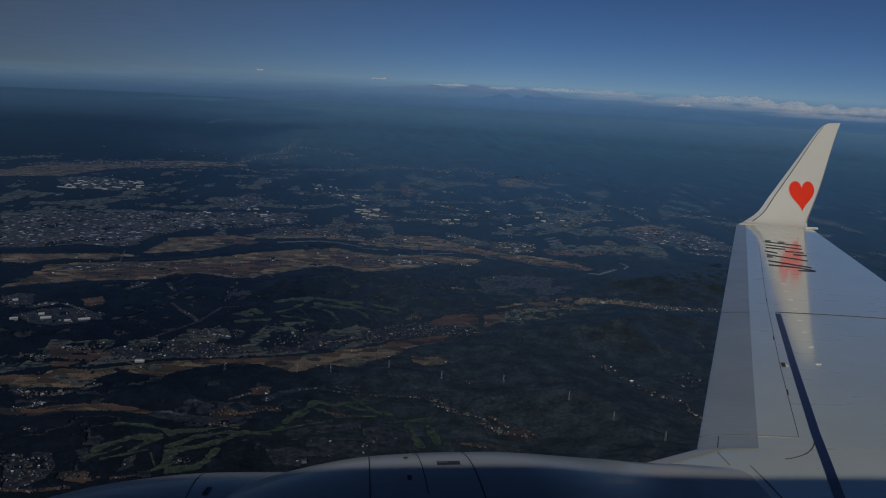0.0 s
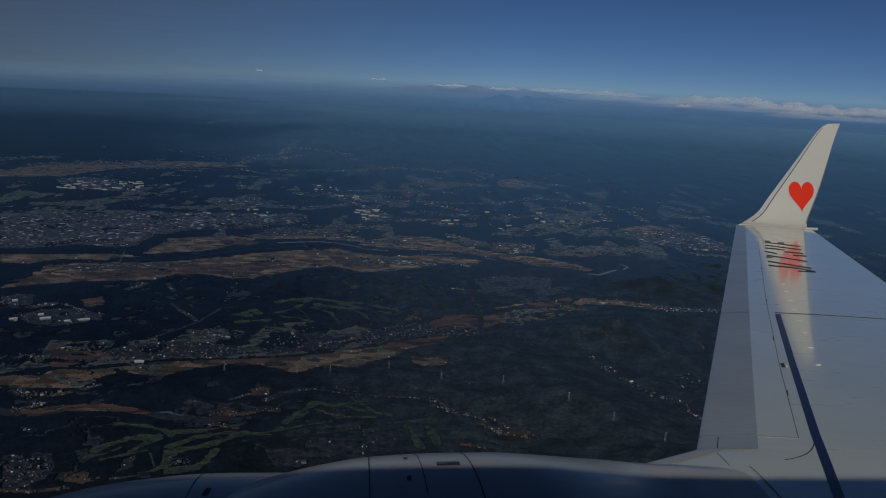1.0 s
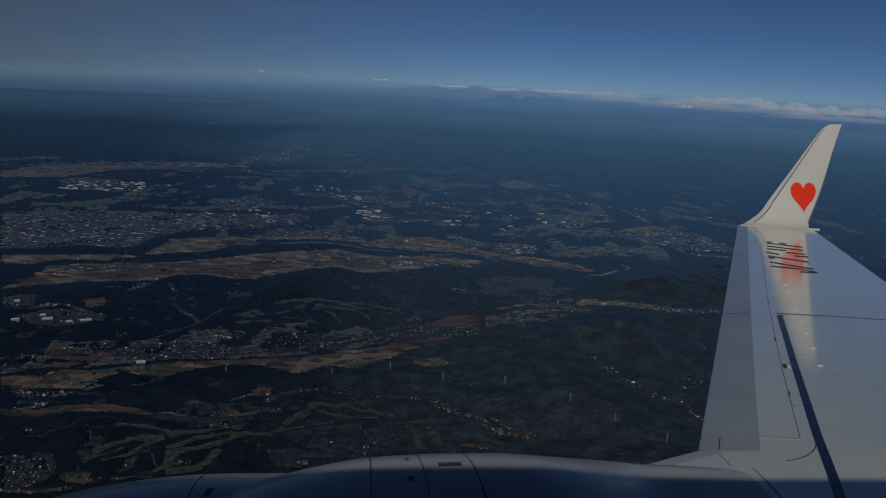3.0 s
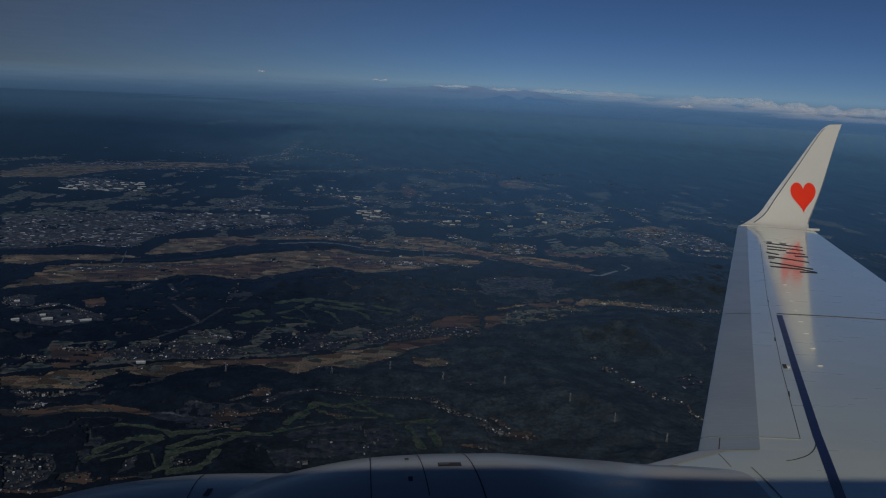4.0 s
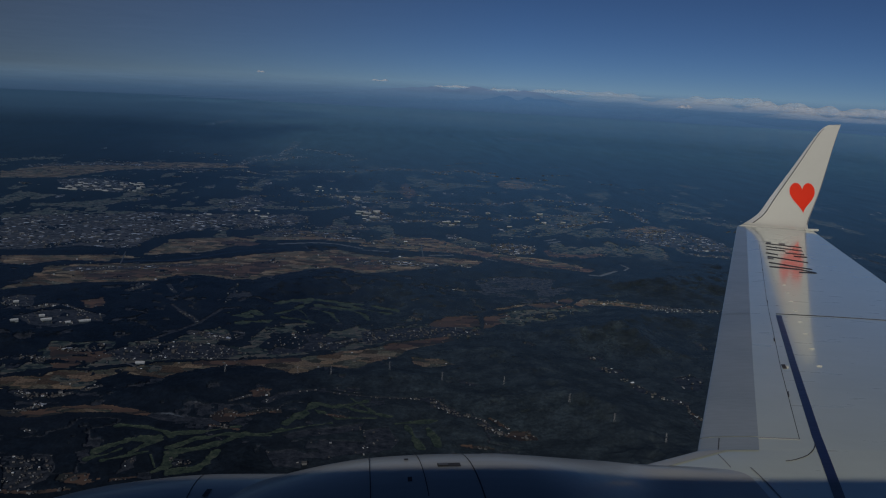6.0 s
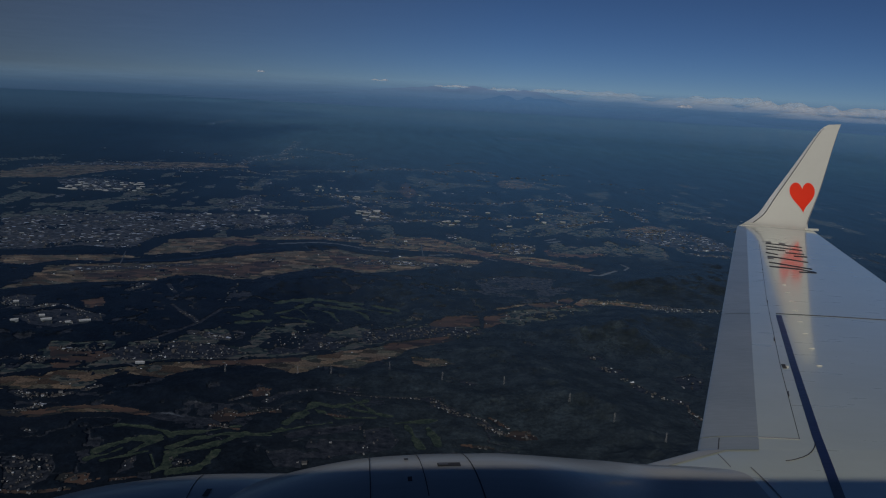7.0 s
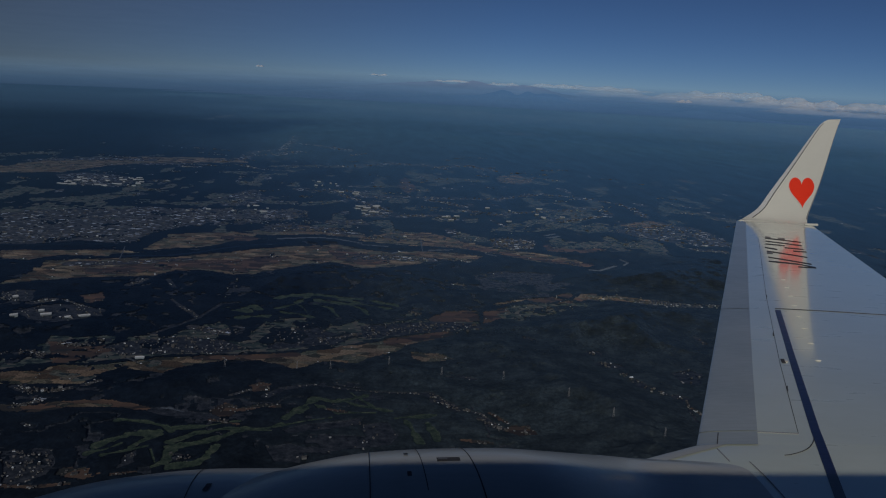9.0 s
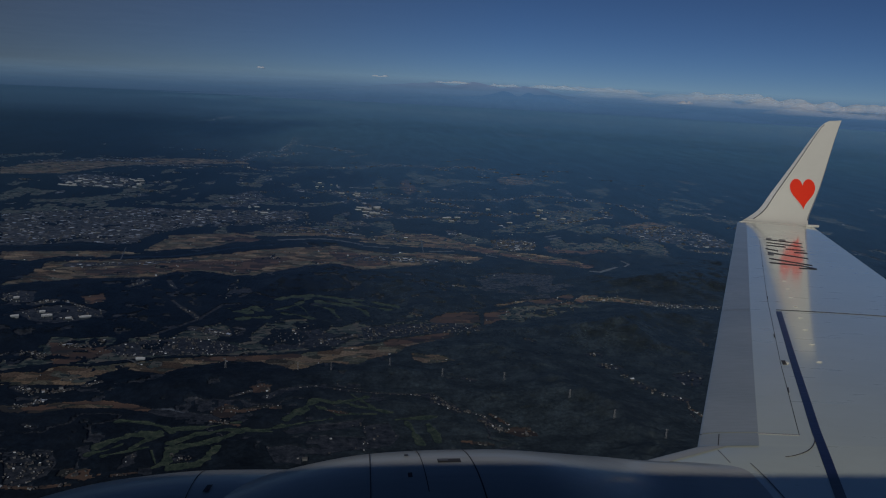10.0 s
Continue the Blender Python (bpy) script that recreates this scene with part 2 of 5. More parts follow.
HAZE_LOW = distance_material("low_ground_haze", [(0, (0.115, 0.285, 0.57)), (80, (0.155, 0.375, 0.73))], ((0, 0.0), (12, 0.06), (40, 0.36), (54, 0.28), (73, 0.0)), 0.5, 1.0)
# added grey sheet, dims the left sky as the window would
SKY_DIM = distance_material("left_sky_dimming", [(0, (0.17, 0.255, 0.39)), (150, (0.17, 0.255, 0.39))], ((30, 0.0), (110, 0.9), (159, 1.0)), 0.8, 0.0)


def cloud_material():
    """Cloud: dense on its sunlit crown, thinning towards its base and ends."""
    k = Nodes("cloud_white")
    dense = k.split(k.attribute("dense"))[0]
    ragged = k.ramp(k.noise(0.03, 5.0, 0.6, (1, 1, 2)), (0.3, 0.6), (0.7, 1.0))
    k.l.new(k.mix(1.0, dense, ragged, "MULTIPLY"), k.bsdf.inputs["Alpha"])
    return k.done(k.mix(k.noise(0.02), (0.82, 0.8, 0.79), (0.92, 0.9, 0.88)), 1.0, spec=0.0)


CLOUD = cloud_material()


# ---- mesh help ----
def mesh_object(name, bm, material, parent=None, label="", smooth=False):
    me = bpy.data.meshes.new(name)
    bmesh.ops.recalc_face_normals(bm, faces=bm.faces[:])
    bm.to_mesh(me)
    bm.free()
    if smooth:
        me.shade_smooth()
    me.materials.append(material)
    ob = new(name, me)
    if parent is not None:
        ob.parent = parent
    if label:
        ob["label"] = label
    return ob


def part(name, bm, material, parent, label="", smooth=False):
    return mesh_object(name, bm, material, parent, label, smooth)


def thing(name, label, category, group="", kind="", at=(0, 0, 0)):
    ob = tagged(new(name), label, category, group, kind)
    ob.location = at
    return ob


def grid_bm(rows, close_rows=False, caps=False, bm=None):
    """A sheet from rows of points; close_rows joins each row's end to its start."""
    bm = bm or bmesh.new()
    vs = [[bm.verts.new(p) for p in row] for row in rows]
    n = len(vs[0])
    for a, b in zip(vs, vs[1:]):
        for i in range(n if close_rows else n - 1):
            j = (i + 1) % n
            bm.faces.new((a[i], a[j], b[j], b[i]))
    if caps:
        bm.faces.new(vs[0])
        bm.faces.new(vs[-1][::-1])
    return bm


def slab_bm(rows, normal_of, thick):
    """A thin plate that follows a surface: rows of points, thickened along normal_of(point)."""
    top = [[Vector(p) + normal_of(p) * thick for p in row] for row in rows]
    low = [[Vector(p) - normal_of(p) * 0.004 for p in row] for row in rows]
    bm = bmesh.new()
    tv = [[bm.verts.new(p) for p in row] for row in top]
    lv = [[bm.verts.new(p) for p in row] for row in low]
    R, C = len(rows), len(rows[0])
    for i in range(R - 1):
        for j in range(C - 1):
            bm.faces.new((tv[i][j], tv[i][j + 1], tv[i + 1][j + 1], tv[i + 1][j]))
            bm.faces.new((lv[i][j], lv[i + 1][j], lv[i + 1][j + 1], lv[i][j + 1]))
    for i in range(R - 1):
        bm.faces.new((tv[i][0], tv[i + 1][0], lv[i + 1][0], lv[i][0]))
        bm.faces.new((tv[i][-1], lv[i][-1], lv[i + 1][-1], tv[i + 1][-1]))
    for j in range(C - 1):
        bm.faces.new((tv[0][j], lv[0][j], lv[0][j + 1], tv[0][j + 1]))
        bm.faces.new((tv[-1][j], tv[-1][j + 1], lv[-1][j + 1], lv[-1][j]))
    return bm


def curve_at(keys, x):
    """Smooth value at x from (x, value) keys."""
    xs = [k[0] for k in keys]
    if x <= xs[0]:
        return keys[0][1]
    if x >= xs[-1]:
        return keys[-1][1]
    i = max(j for j in range(len(xs)) if xs[j] <= x)
    i = min(i, len(xs) - 2)

    def slope(j):
        a, b = max(j - 1, 0), min(j + 1, len(xs) - 1)
        return (keys[b][1] - keys[a][1]) / (xs[b] - xs[a])
    h = xs[i + 1] - xs[i]
    t = (x - xs[i]) / h
    return ((2 * t**3 - 3 * t**2 + 1) * keys[i][1] + (t**3 - 2 * t**2 + t) * h * slope(i)
            + (3 * t**2 - 2 * t**3) * keys[i + 1][1] + (t**3 - t**2) * h * slope(i + 1))


# ---- the land ----
def lattice(n):
    g = np.random.default_rng(n).random((257, 257))
    g[256], g[:, 256] = g[0], g[:, 0]
    return g


def value_noise(x, y, seed):
    g = lattice(seed)
    xi, yi = np.floor(x).astype(int), np.floor(y).astype(int)
    u, v = x - xi, y - yi
    u, v = u * u * (3 - 2 * u), v * v * (3 - 2 * v)
    a, b = xi % 256, yi % 256
    return (g[a, b] * (1 - u) + g[a + 1, b] * u) * (1 - v) + (g[a, b + 1] * (1 - u) + g[a + 1, b + 1] * u) * v


def fbm(x, y, seed, octaves=4):
    total, amp, norm = 0.0, 1.0, 0.0
    for o in range(octaves):
        total = total + amp * value_noise(x * 2**o + 17.3 * o, y * 2**o + 5.1 * o, seed + o)
        norm += amp
        amp *= 0.5
    return total / norm


SHAPES = []


def belt(cover, width, houses, *line):
    """A stretch of land of one use along a line on the plan, in metres."""
    SHAPES.append((cover, width, houses, [np.array(p, float) for p in line]))


def area(cover, houses, *corners):
    """A piece of land of one use within corners on the plan, in metres."""
    SHAPES.append((cover, 0.0, houses, [np.array(p, float) for p in corners]))


belt("town", 30.7, 0, (-423, 2196), (-403, 2298), (-395, 2465))
belt("field", 70.0, 0, (410, 2162), (468, 2132))
belt("field", 9.4, 0, (509, 1206), (508, 1166))
belt("gravel", 27.7, 0, (-412, 2351), (-394, 2433))
belt("field", 215.5, 0, (-226, 3864), (145, 3622), (519, 3341), (814, 3150))
belt("field", 303.6, 0, (-9, 3636), (437, 3468))
belt("meadow", 293.2, 0, (-465, 3850), (-60, 3641), (542, 2934))
area("field", 0, (-470, 1073), (-449, 1128), (-405, 1197), (-335, 1233), (-273, 1257), (-187, 1264), (-172, 1220), (-257, 1182), (-343, 1123), (-378, 1034), (-442, 1008))
belt("meadow", 37.2, 20, (-524, 1199), (-496, 1228), (-475, 1245))
belt("town", 28.8, 20, (-457, 1147), (-389, 1196), (-312, 1209))
belt("town", 20.5, 70, (-208, 1231), (-184, 1273), (-184, 1386), (-143, 1435), (-141, 1567), (-141, 1755))
belt("town", 27.0, 40, (-174, 1331), (-143, 1344), (-111, 1417))
belt("town", 32.9, 40, (-124, 1575), (-73, 1548), (-28, 1474))
belt("town", 20.1, 30, (-301, 1152), (-255, 1175), (-226, 1170))
belt("town", 19.6, 30, (-252, 1140), (-232, 1140))
belt("town", 13.3, 30, (-181, 1193), (-155, 1151), (-117, 1136))
belt("meadow", 27.9, 30, (-117, 1178), (-69, 1202), (0, 1225))
belt("town", 15.3, 20, (-21, 1383), (9, 1436))
belt("meadow", 11.8, 20, (-271, 937), (-252, 923), (-222, 904))
belt("town", 14.6, 20, (-254, 982), (-236, 992))
belt("town", 30.3, 40, (-1, 1240), (54, 1276), (109, 1270))
belt("meadow", 20.4, 10, (0, 997), (37, 1012), (74, 1011))
belt("meadow", 30.0, 20, (83, 1087), (128, 1106), (168, 1098))
belt("town", 25.1, 70, (126, 1252), (179, 1302), (190, 1249), (217, 1220))
area("field", 8, (203, 1159), (239, 1191), (255, 1122), (230, 1079), (195, 1087))
area("clay", 4, (53, 1078), (66, 1119), (70, 1005), (57, 952), (52, 985))
belt("town", 17.7, 40, (1, 916), (54, 924), (108, 923), (165, 931))
belt("town", 16.4, 50, (165, 931), (234, 989), (285, 958))
belt("town", 15.7, 40, (80, 904), (98, 891), (115, 863))
belt("town", 16.9, 40, (112, 839), (140, 823), (151, 815))
belt("town", 16.2, 40, (160, 831), (202, 849), (238, 864))
belt("town", 10.8, 50, (295, 942), (316, 928), (321, 880), (316, 834))
belt("town", 11.8, 25, (250, 882), (278, 879), (279, 845))
belt("meadow", 31.8, 10, (287, 1131), (258, 1155))
belt("meadow", 17.6, 10, (357, 875), (389, 869))
area("town", 60, (-158, 860), (-141, 906), (-126, 941), (-106, 880), (-109, 832), (-139, 819))
belt("town", 23.6, 50, (-68, 955), (-34, 954), (0, 953))
belt("town", 13.1, 60, (-26, 933), (1, 878), (31, 817))
belt("meadow", 23.7, 10, (-226, 830), (-174, 826), (-133, 858))
belt("meadow", 24.6, 14, (-325, 823), (-286, 839), (-252, 879))
area("town", 60, (1, 855), (16, 858), (36, 811), (29, 776), (1, 778))
belt("town", 16.7, 50, (41, 792), (77, 801), (93, 781))
belt("meadow", 22.5, 15, (56, 843), (99, 837))
belt("meadow", 21.0, 16, (-97, 857), (-60, 850), (-24, 873))
area("town", 40, (-377, 1011), (-345, 1038), (-277, 1007), (-267, 968), (-279, 921), (-318, 934), (-360, 973))
area("meadow", 20, (-340, 771), (-297, 793), (-230, 800), (-211, 791), (-272, 753), (-326, 737))
area("town", 850, (-328, 742), (-292, 765), (-240, 781), (-213, 800), (-173, 795), (-114, 806), (-54, 811), (-50, 769), (-85, 747), (-102, 724), (-135, 708), (-161, 693), (-174, 668), (-173, 630), (-183, 629), (-217, 633), (-250, 618), (-274, 616))
area("town", 90, (-103, 730), (-75, 758), (-42, 752), (1, 765), (12, 737), (-41, 729), (-85, 710))
area("field", 20, (-102, 687), (-76, 717), (-41, 731), (1, 710), (6, 675), (-38, 684), (-76, 676))
belt("town", 19.6, 70, (-79, 701), (-40, 712), (-9, 696))
area("field", 6, (-264, 594), (-187, 605), (-164, 598), (-170, 583), (-219, 580), (-229, 565), (-254, 571))
area("field", 14, (-165, 608), (-165, 638), (-160, 666), (-139, 681), (-111, 685), (-90, 678), (-93, 657), (-108, 636), (-127, 619), (-147, 610))
belt("clay", 16.0, 2, (-107, 662), (-94, 661))
area("field", 130, (-224, 501), (-218, 518), (-219, 540), (-220, 564), (-198, 576), (-140, 582), (-111, 601), (-83, 618), (-54, 635), (-17, 644), (6, 628), (29, 622), (58, 632), (76, 626), (98, 614), (90, 601), (68, 598), (59, 603), (45, 581), (4, 564), (-7, 572), (-19, 581), (-40, 572), (-59, 554), (-72, 538), (-88, 537), (-112, 547), (-130, 542), (-138, 529), (-180, 521), (-208, 512))
area("clay", 10, (-188, 546), (-154, 560), (-126, 577), (-90, 581), (-68, 598), (-50, 593), (-68, 565), (-77, 544), (-89, 546), (-122, 556), (-151, 534), (-182, 528))
area("clay", 16, (-28, 627), (6, 615), (24, 605), (23, 582), (2, 576), (-15, 589))
belt("town", 11.6, 60, (2, 599), (28, 602), (55, 597))
belt("town", 8.7, 50, (-200, 558), (-163, 565), (-127, 580))
belt("town", 7.6, 24, (69, 602), (86, 595))
area("field", 50, (1, 675), (32, 704), (64, 709), (83, 691), (109, 656), (126, 643), (153, 631), (177, 611), (184, 598), (177, 587), (158, 593), (138, 604), (113, 624), (87, 642), (49, 648), (21, 656), (2, 663))
belt("clay", 12.0, 4, (97, 646), (123, 625), (148, 607), (180, 595))
belt("town", 8.3, 30, (2, 672), (27, 686), (41, 673))
area("meadow", 16, (86, 726), (101, 707), (114, 683), (106, 672), (92, 682), (82, 707))
area("meadow", 40, (107, 716), (147, 756), (187, 808), (229, 855), (263, 857), (257, 817), (204, 756), (162, 721), (127, 708))
belt("town", 9.3, 50, (206, 788), (236, 806), (269, 833))
area("town", 130, (116, 686), (136, 696), (157, 684), (152, 650), (128, 641), (113, 654))
area("meadow", 10, (203, 750), (249, 789), (275, 774), (258, 741), (220, 730))
area("meadow", 6, (167, 654), (184, 678), (209, 691), (228, 684), (225, 659), (195, 640), (175, 640))
belt("clay", 14.6, 0, (169, 648), (191, 644), (208, 653))
area("clay", 2, (152, 637), (162, 665), (168, 671), (167, 639))
area("town", 190, (248, 746), (307, 795), (349, 776), (355, 717), (344, 684), (313, 680), (287, 697), (266, 715))
area("field", 20, (261, 778), (313, 813), (336, 790), (296, 765))
belt("meadow", 18.7, 16, (231, 684), (247, 677), (260, 669))
belt("town", 13.2, 26, (301, 664), (330, 659))
belt("wood", 15.4, 0, (-269, 605), (-225, 608), (-175, 615), (-170, 637), (-166, 675), (-144, 704), (-101, 711), (-78, 739), (-42, 749))
belt("wood", 13.5, 0, (-175, 586), (-142, 593), (-124, 605), (-106, 624), (-86, 639), (-55, 655), (-18, 658), (9, 639))
belt("wood", 9.7, 0, (-251, 563), (-231, 561), (-215, 579))
belt("wood", 12.2, 0, (9, 639), (58, 634), (90, 629), (117, 616), (136, 598), (161, 586))
belt("wood", 11.7, 0, (218, 636), (182, 630), (155, 637), (157, 662), (169, 691), (193, 710), (239, 716))
belt("wood", 14.2, 0, (97, 676), (84, 699), (81, 726), (111, 742))
belt("wood", 14.3, 0, (-97, 725), (-63, 742), (-20, 721), (12, 694))
belt("wood", 12.5, 0, (119, 720), (161, 716), (200, 738))
belt("water", 4.7, 0, (-173, 586), (-142, 591), (-124, 603), (-106, 622), (-86, 637), (-55, 653))
belt("gravel", 3.5, 0, (-68, 662), (-52, 667), (-35, 672), (-18, 667), (2, 653))
belt("gravel", 3.3, 0, (2, 647), (23, 643))
belt("gravel", 2.9, 0, (58, 632), (77, 636))
belt("gravel", 2.6, 0, (104, 625), (112, 617))
belt("gravel", 3.0, 0, (174, 710), (185, 719))
belt("gravel", 3.3, 0, (174, 699), (187, 709))
belt("gravel", 2.4, 0, (179, 577), (186, 575), (204, 592))
belt("gravel", 1.6, 0, (216, 615), (219, 605), (212, 595))
belt("gravel", 1.8, 0, (27, 618), (35, 625))
belt("gravel", 0.6, 0, (54, 680), (52, 627))
belt("gravel", 0.5, 0, (-181, 616), (-173, 575))
area("bare", 6, (84, 552), (112, 566), (148, 561), (137, 532), (107, 524), (87, 516))
belt("town", 4.0, 12, (66, 526), (73, 521))
belt("bare", 8.8, 0, (99, 494), (124, 502))
belt("bare", 13.6, 0, (79, 515), (110, 512), (147, 530))
area("bare", 40, (-215, 481), (-209, 489), (-197, 487), (-192, 465), (-205, 457))
area("clay", 4, (-169, 479), (-157, 488), (-150, 468), (-160, 461))
area("bare", 50, (-194, 445), (-183, 457), (-166, 460), (-144, 451), (-141, 437), (-155, 430), (-163, 426), (-179, 431))
belt("town", 6.0, 26, (-189, 462), (-180, 469))
belt("town", 2.7, 20, (-174, 469), (-158, 456))
belt("town", 4.0, 12, (-148, 503), (-140, 520))
area("bare", 6, (-84, 468), (-85, 491), (-85, 516), (-80, 525), (-79, 502), (-80, 481))
belt("bare", 2.7, 2, (-126, 521), (-118, 502))
belt("bare", 2.9, 14, (-106, 462), (-98, 451), (-90, 438))
belt("bare", 2.2, 2, (-90, 438), (-97, 426), (-108, 409))
belt("bare", 1.8, 0, (-113, 474), (-105, 461))
belt("bare", 1.8, 0, (-90, 438), (-86, 452), (-82, 466))
belt("golf", 4.0, 0, (-67, 458), (-64, 463), (-57, 456))
belt("golf", 6.1, 0, (-49, 483), (-32, 492), (-15, 487))
belt("golf", 5.9, 0, (-15, 486), (6, 481), (23, 470))
belt("golf", 3.9, 0, (-48, 459), (-37, 470), (-32, 485))
belt("golf", 4.7, 0, (-45, 452), (-34, 448), (-27, 442))
belt("golf", 2.4, 0, (-39, 473), (-32, 460), (-28, 444))
belt("golf", 5.8, 0, (-26, 479), (-10, 471), (6, 472))
belt("golf", 3.3, 0, (-26, 470), (-16, 461), (-11, 444))
belt("golf", 3.0, 0, (-5, 471), (3, 460), (6, 449))
belt("golf", 5.4, 0, (-67, 441), (-60, 443), (-51, 444))
belt("golf", 5.4, 0, (-11, 481), (6, 470), (19, 463))
belt("golf", 4.8, 0, (-75, 457), (-64, 452))
area("meadow", 70, (-173, 381), (-156, 391), (-157, 403), (-140, 402), (-117, 409), (-99, 410), (-87, 422), (-77, 431), (-58, 410), (-52, 434), (-30, 440), (-10, 426), (6, 440), (22, 445), (35, 457), (42, 440), (72, 438), (70, 418), (53, 417), (34, 417), (18, 409), (2, 399), (-12, 392), (-37, 383), (-65, 379), (-92, 377), (-111, 370), (-128, 365), (-143, 365), (-162, 356))
area("bare", 170, (-129, 384), (-114, 400), (-90, 407), (-68, 400), (-55, 389), (-65, 381), (-92, 379), (-113, 375))
area("bare", 60, (-53, 403), (-29, 427), (-10, 414), (2, 411), (-12, 396), (-43, 386))
area("bare", 130, (2, 427), (29, 437), (49, 438), (72, 435), (70, 420), (50, 420), (21, 413), (4, 404))
belt("town", 4.7, 60, (-150, 392), (-136, 389), (-128, 398))
belt("town", 5.7, 40, (-171, 376), (-162, 380), (-149, 374))
belt("town", 6.3, 40, (-90, 422), (-73, 413), (-66, 421))
area("clay", 6, (-156, 396), (-149, 395), (-136, 389), (-126, 391), (-124, 378), (-129, 370), (-142, 363))
area("field", 40, (-154, 338), (-145, 339), (-121, 338), (-119, 348), (-110, 358), (-89, 354), (-78, 364), (-63, 369), (-47, 370), (-30, 360), (-16, 371), (0, 369), (6, 377), (20, 386), (29, 397), (42, 404), (53, 413), (50, 420), (34, 415), (18, 406), (2, 397), (-12, 391), (-32, 383), (-54, 379), (-78, 376), (-97, 375), (-108, 368), (-124, 362), (-139, 362), (-149, 354), (-160, 352))
belt("clay", 4.8, 0, (-77, 374), (-53, 376), (-31, 380))
belt("clay", 6.8, 0, (18, 402), (37, 411), (51, 417))
belt("clay", 5.0, 0, (-132, 379), (-124, 383))
belt("meadow", 7.8, 0, (-134, 348), (-122, 347))
belt("meadow", 6.9, 4, (-111, 361), (-97, 366))
area("wood", 0, (-138, 397), (-136, 404), (-129, 399), (-127, 389), (-132, 387))
area("wood", 0, (-72, 427), (-59, 416), (-54, 401), (-62, 395), (-68, 408))
area("wood", 0, (-48, 401), (-41, 417), (-26, 410), (-33, 393))
area("wood", 0, (-150, 356), (-142, 359), (-144, 353))
area("wood", 0, (-13, 408), (-6, 418), (2, 413), (-5, 403))
area("clay", 4, (41, 441), (54, 458), (73, 462), (73, 441), (56, 440))
area("clay", 6, (74, 437), (79, 460), (95, 473), (95, 458), (83, 444))
belt("field", 4.0, 8, (89, 477), (114, 493))
area("clay", 12, (108, 490), (124, 494), (141, 509), (165, 508), (157, 493), (134, 481), (120, 483))
area("meadow", 50, (85, 456), (98, 475), (119, 480), (146, 482), (151, 475), (130, 463), (108, 448), (91, 440))
belt("town", 11.3, 60, (158, 496), (178, 498), (194, 488))
belt("field", 11.7, 20, (154, 499), (181, 495), (202, 488))
belt("town", 8.4, 70, (190, 488), (212, 483), (241, 482))
area("bare", 6, (197, 496), (214, 489), (227, 482), (202, 478))
belt("wood", 0.7, 0, (77, 460), (72, 435))
belt("wood", 2.5, 0, (96, 475), (111, 487), (115, 477))
belt("wood", 2.3, 0, (123, 480), (141, 492), (151, 507))
belt("wood", 3.9, 0, (133, 497), (147, 485))
belt("town", 2.5, 24, (32, 458), (38, 452))
belt("wood", 3.2, 0, (105, 464), (120, 470), (137, 476))
area("field", 4, (29, 385), (43, 384), (49, 377), (37, 372), (30, 376))
area("wood", 0, (28, 399), (43, 407), (43, 396), (32, 391))
belt("gravel", 0.6, 6, (-112, 373), (-103, 366))
belt("town", 4.2, 30, (-22, 403), (-10, 407), (2, 415))
belt("bare", 6.1, 7, (124, 387), (128, 387))
belt("bare", 6.8, 14, (125, 371), (133, 368))
belt("bare", 4.2, 16, (133, 358), (135, 351), (139, 338))
belt("bare", 5.7, 16, (139, 338), (145, 333), (152, 328))
area("bare", 12, (159, 359), (171, 367), (175, 358), (165, 343), (159, 346))
belt("bare", 4.0, 6, (196, 416), (196, 405))
belt("clay", 2.2, 8, (151, 316), (153, 310))
belt("bare", 1.2, 12, (153, 328), (149, 313), (148, 302))
belt("bare", 2.7, 2, (51, 352), (56, 349))
belt("bare", 3.5, 2, (94, 412), (98, 408))
area("clay", 0, (-145, 316), (-131, 316), (-122, 321), (-102, 322), (-91, 318), (-83, 314), (-85, 311), (-100, 314), (-117, 314), (-129, 310), (-142, 310))
belt("field", 4.0, 0, (-121, 317), (-110, 317), (-103, 317))
belt("gravel", 0.7, 0, (-84, 314), (-77, 314), (-69, 310))
belt("bare", 4.0, 0, (-83, 312), (-71, 308), (-59, 306))
belt("bare", 3.3, 0, (-69, 309), (-53, 307), (-44, 309))
belt("bare", 5.3, 60, (-147, 336), (-136, 329), (-126, 333))
belt("town", 3.4, 40, (-140, 315), (-133, 319), (-131, 323))
belt("town", 3.3, 24, (-130, 331), (-123, 335))
belt("town", 3.9, 16, (-119, 339), (-114, 343))
area("clay", 6, (-48, 339), (-44, 345), (-38, 341), (-38, 333), (-45, 332))
area("clay", 14, (-61, 312), (-55, 321), (-49, 316), (-50, 307), (-57, 307))
belt("clay", 4.4, 14, (-47, 313), (-38, 318), (-33, 317))
belt("town", 2.7, 12, (-54, 328), (-47, 334))
belt("bare", 4.4, 4, (-39, 327), (-33, 335), (-25, 339))
belt("bare", 2.5, 10, (-28, 338), (-18, 341), (-8, 337), (3, 334))
belt("bare", 1.9, 12, (3, 334), (15, 332), (33, 331))
belt("bare", 3.9, 40, (33, 331), (39, 322), (44, 314))
belt("bare", 1.4, 14, (44, 314), (54, 310), (56, 305))
belt("bare", 4.1, 40, (54, 305), (59, 296), (63, 294))
area("clay", 10, (61, 294), (66, 298), (72, 297), (75, 290), (67, 289))
belt("clay", 2.1, 8, (58, 310), (64, 300))
belt("bare", 2.5, 4, (-10, 342), (3, 337))
belt("golf", 5.0, 0, (-94, 280), (-90, 286), (-83, 291), (-77, 291))
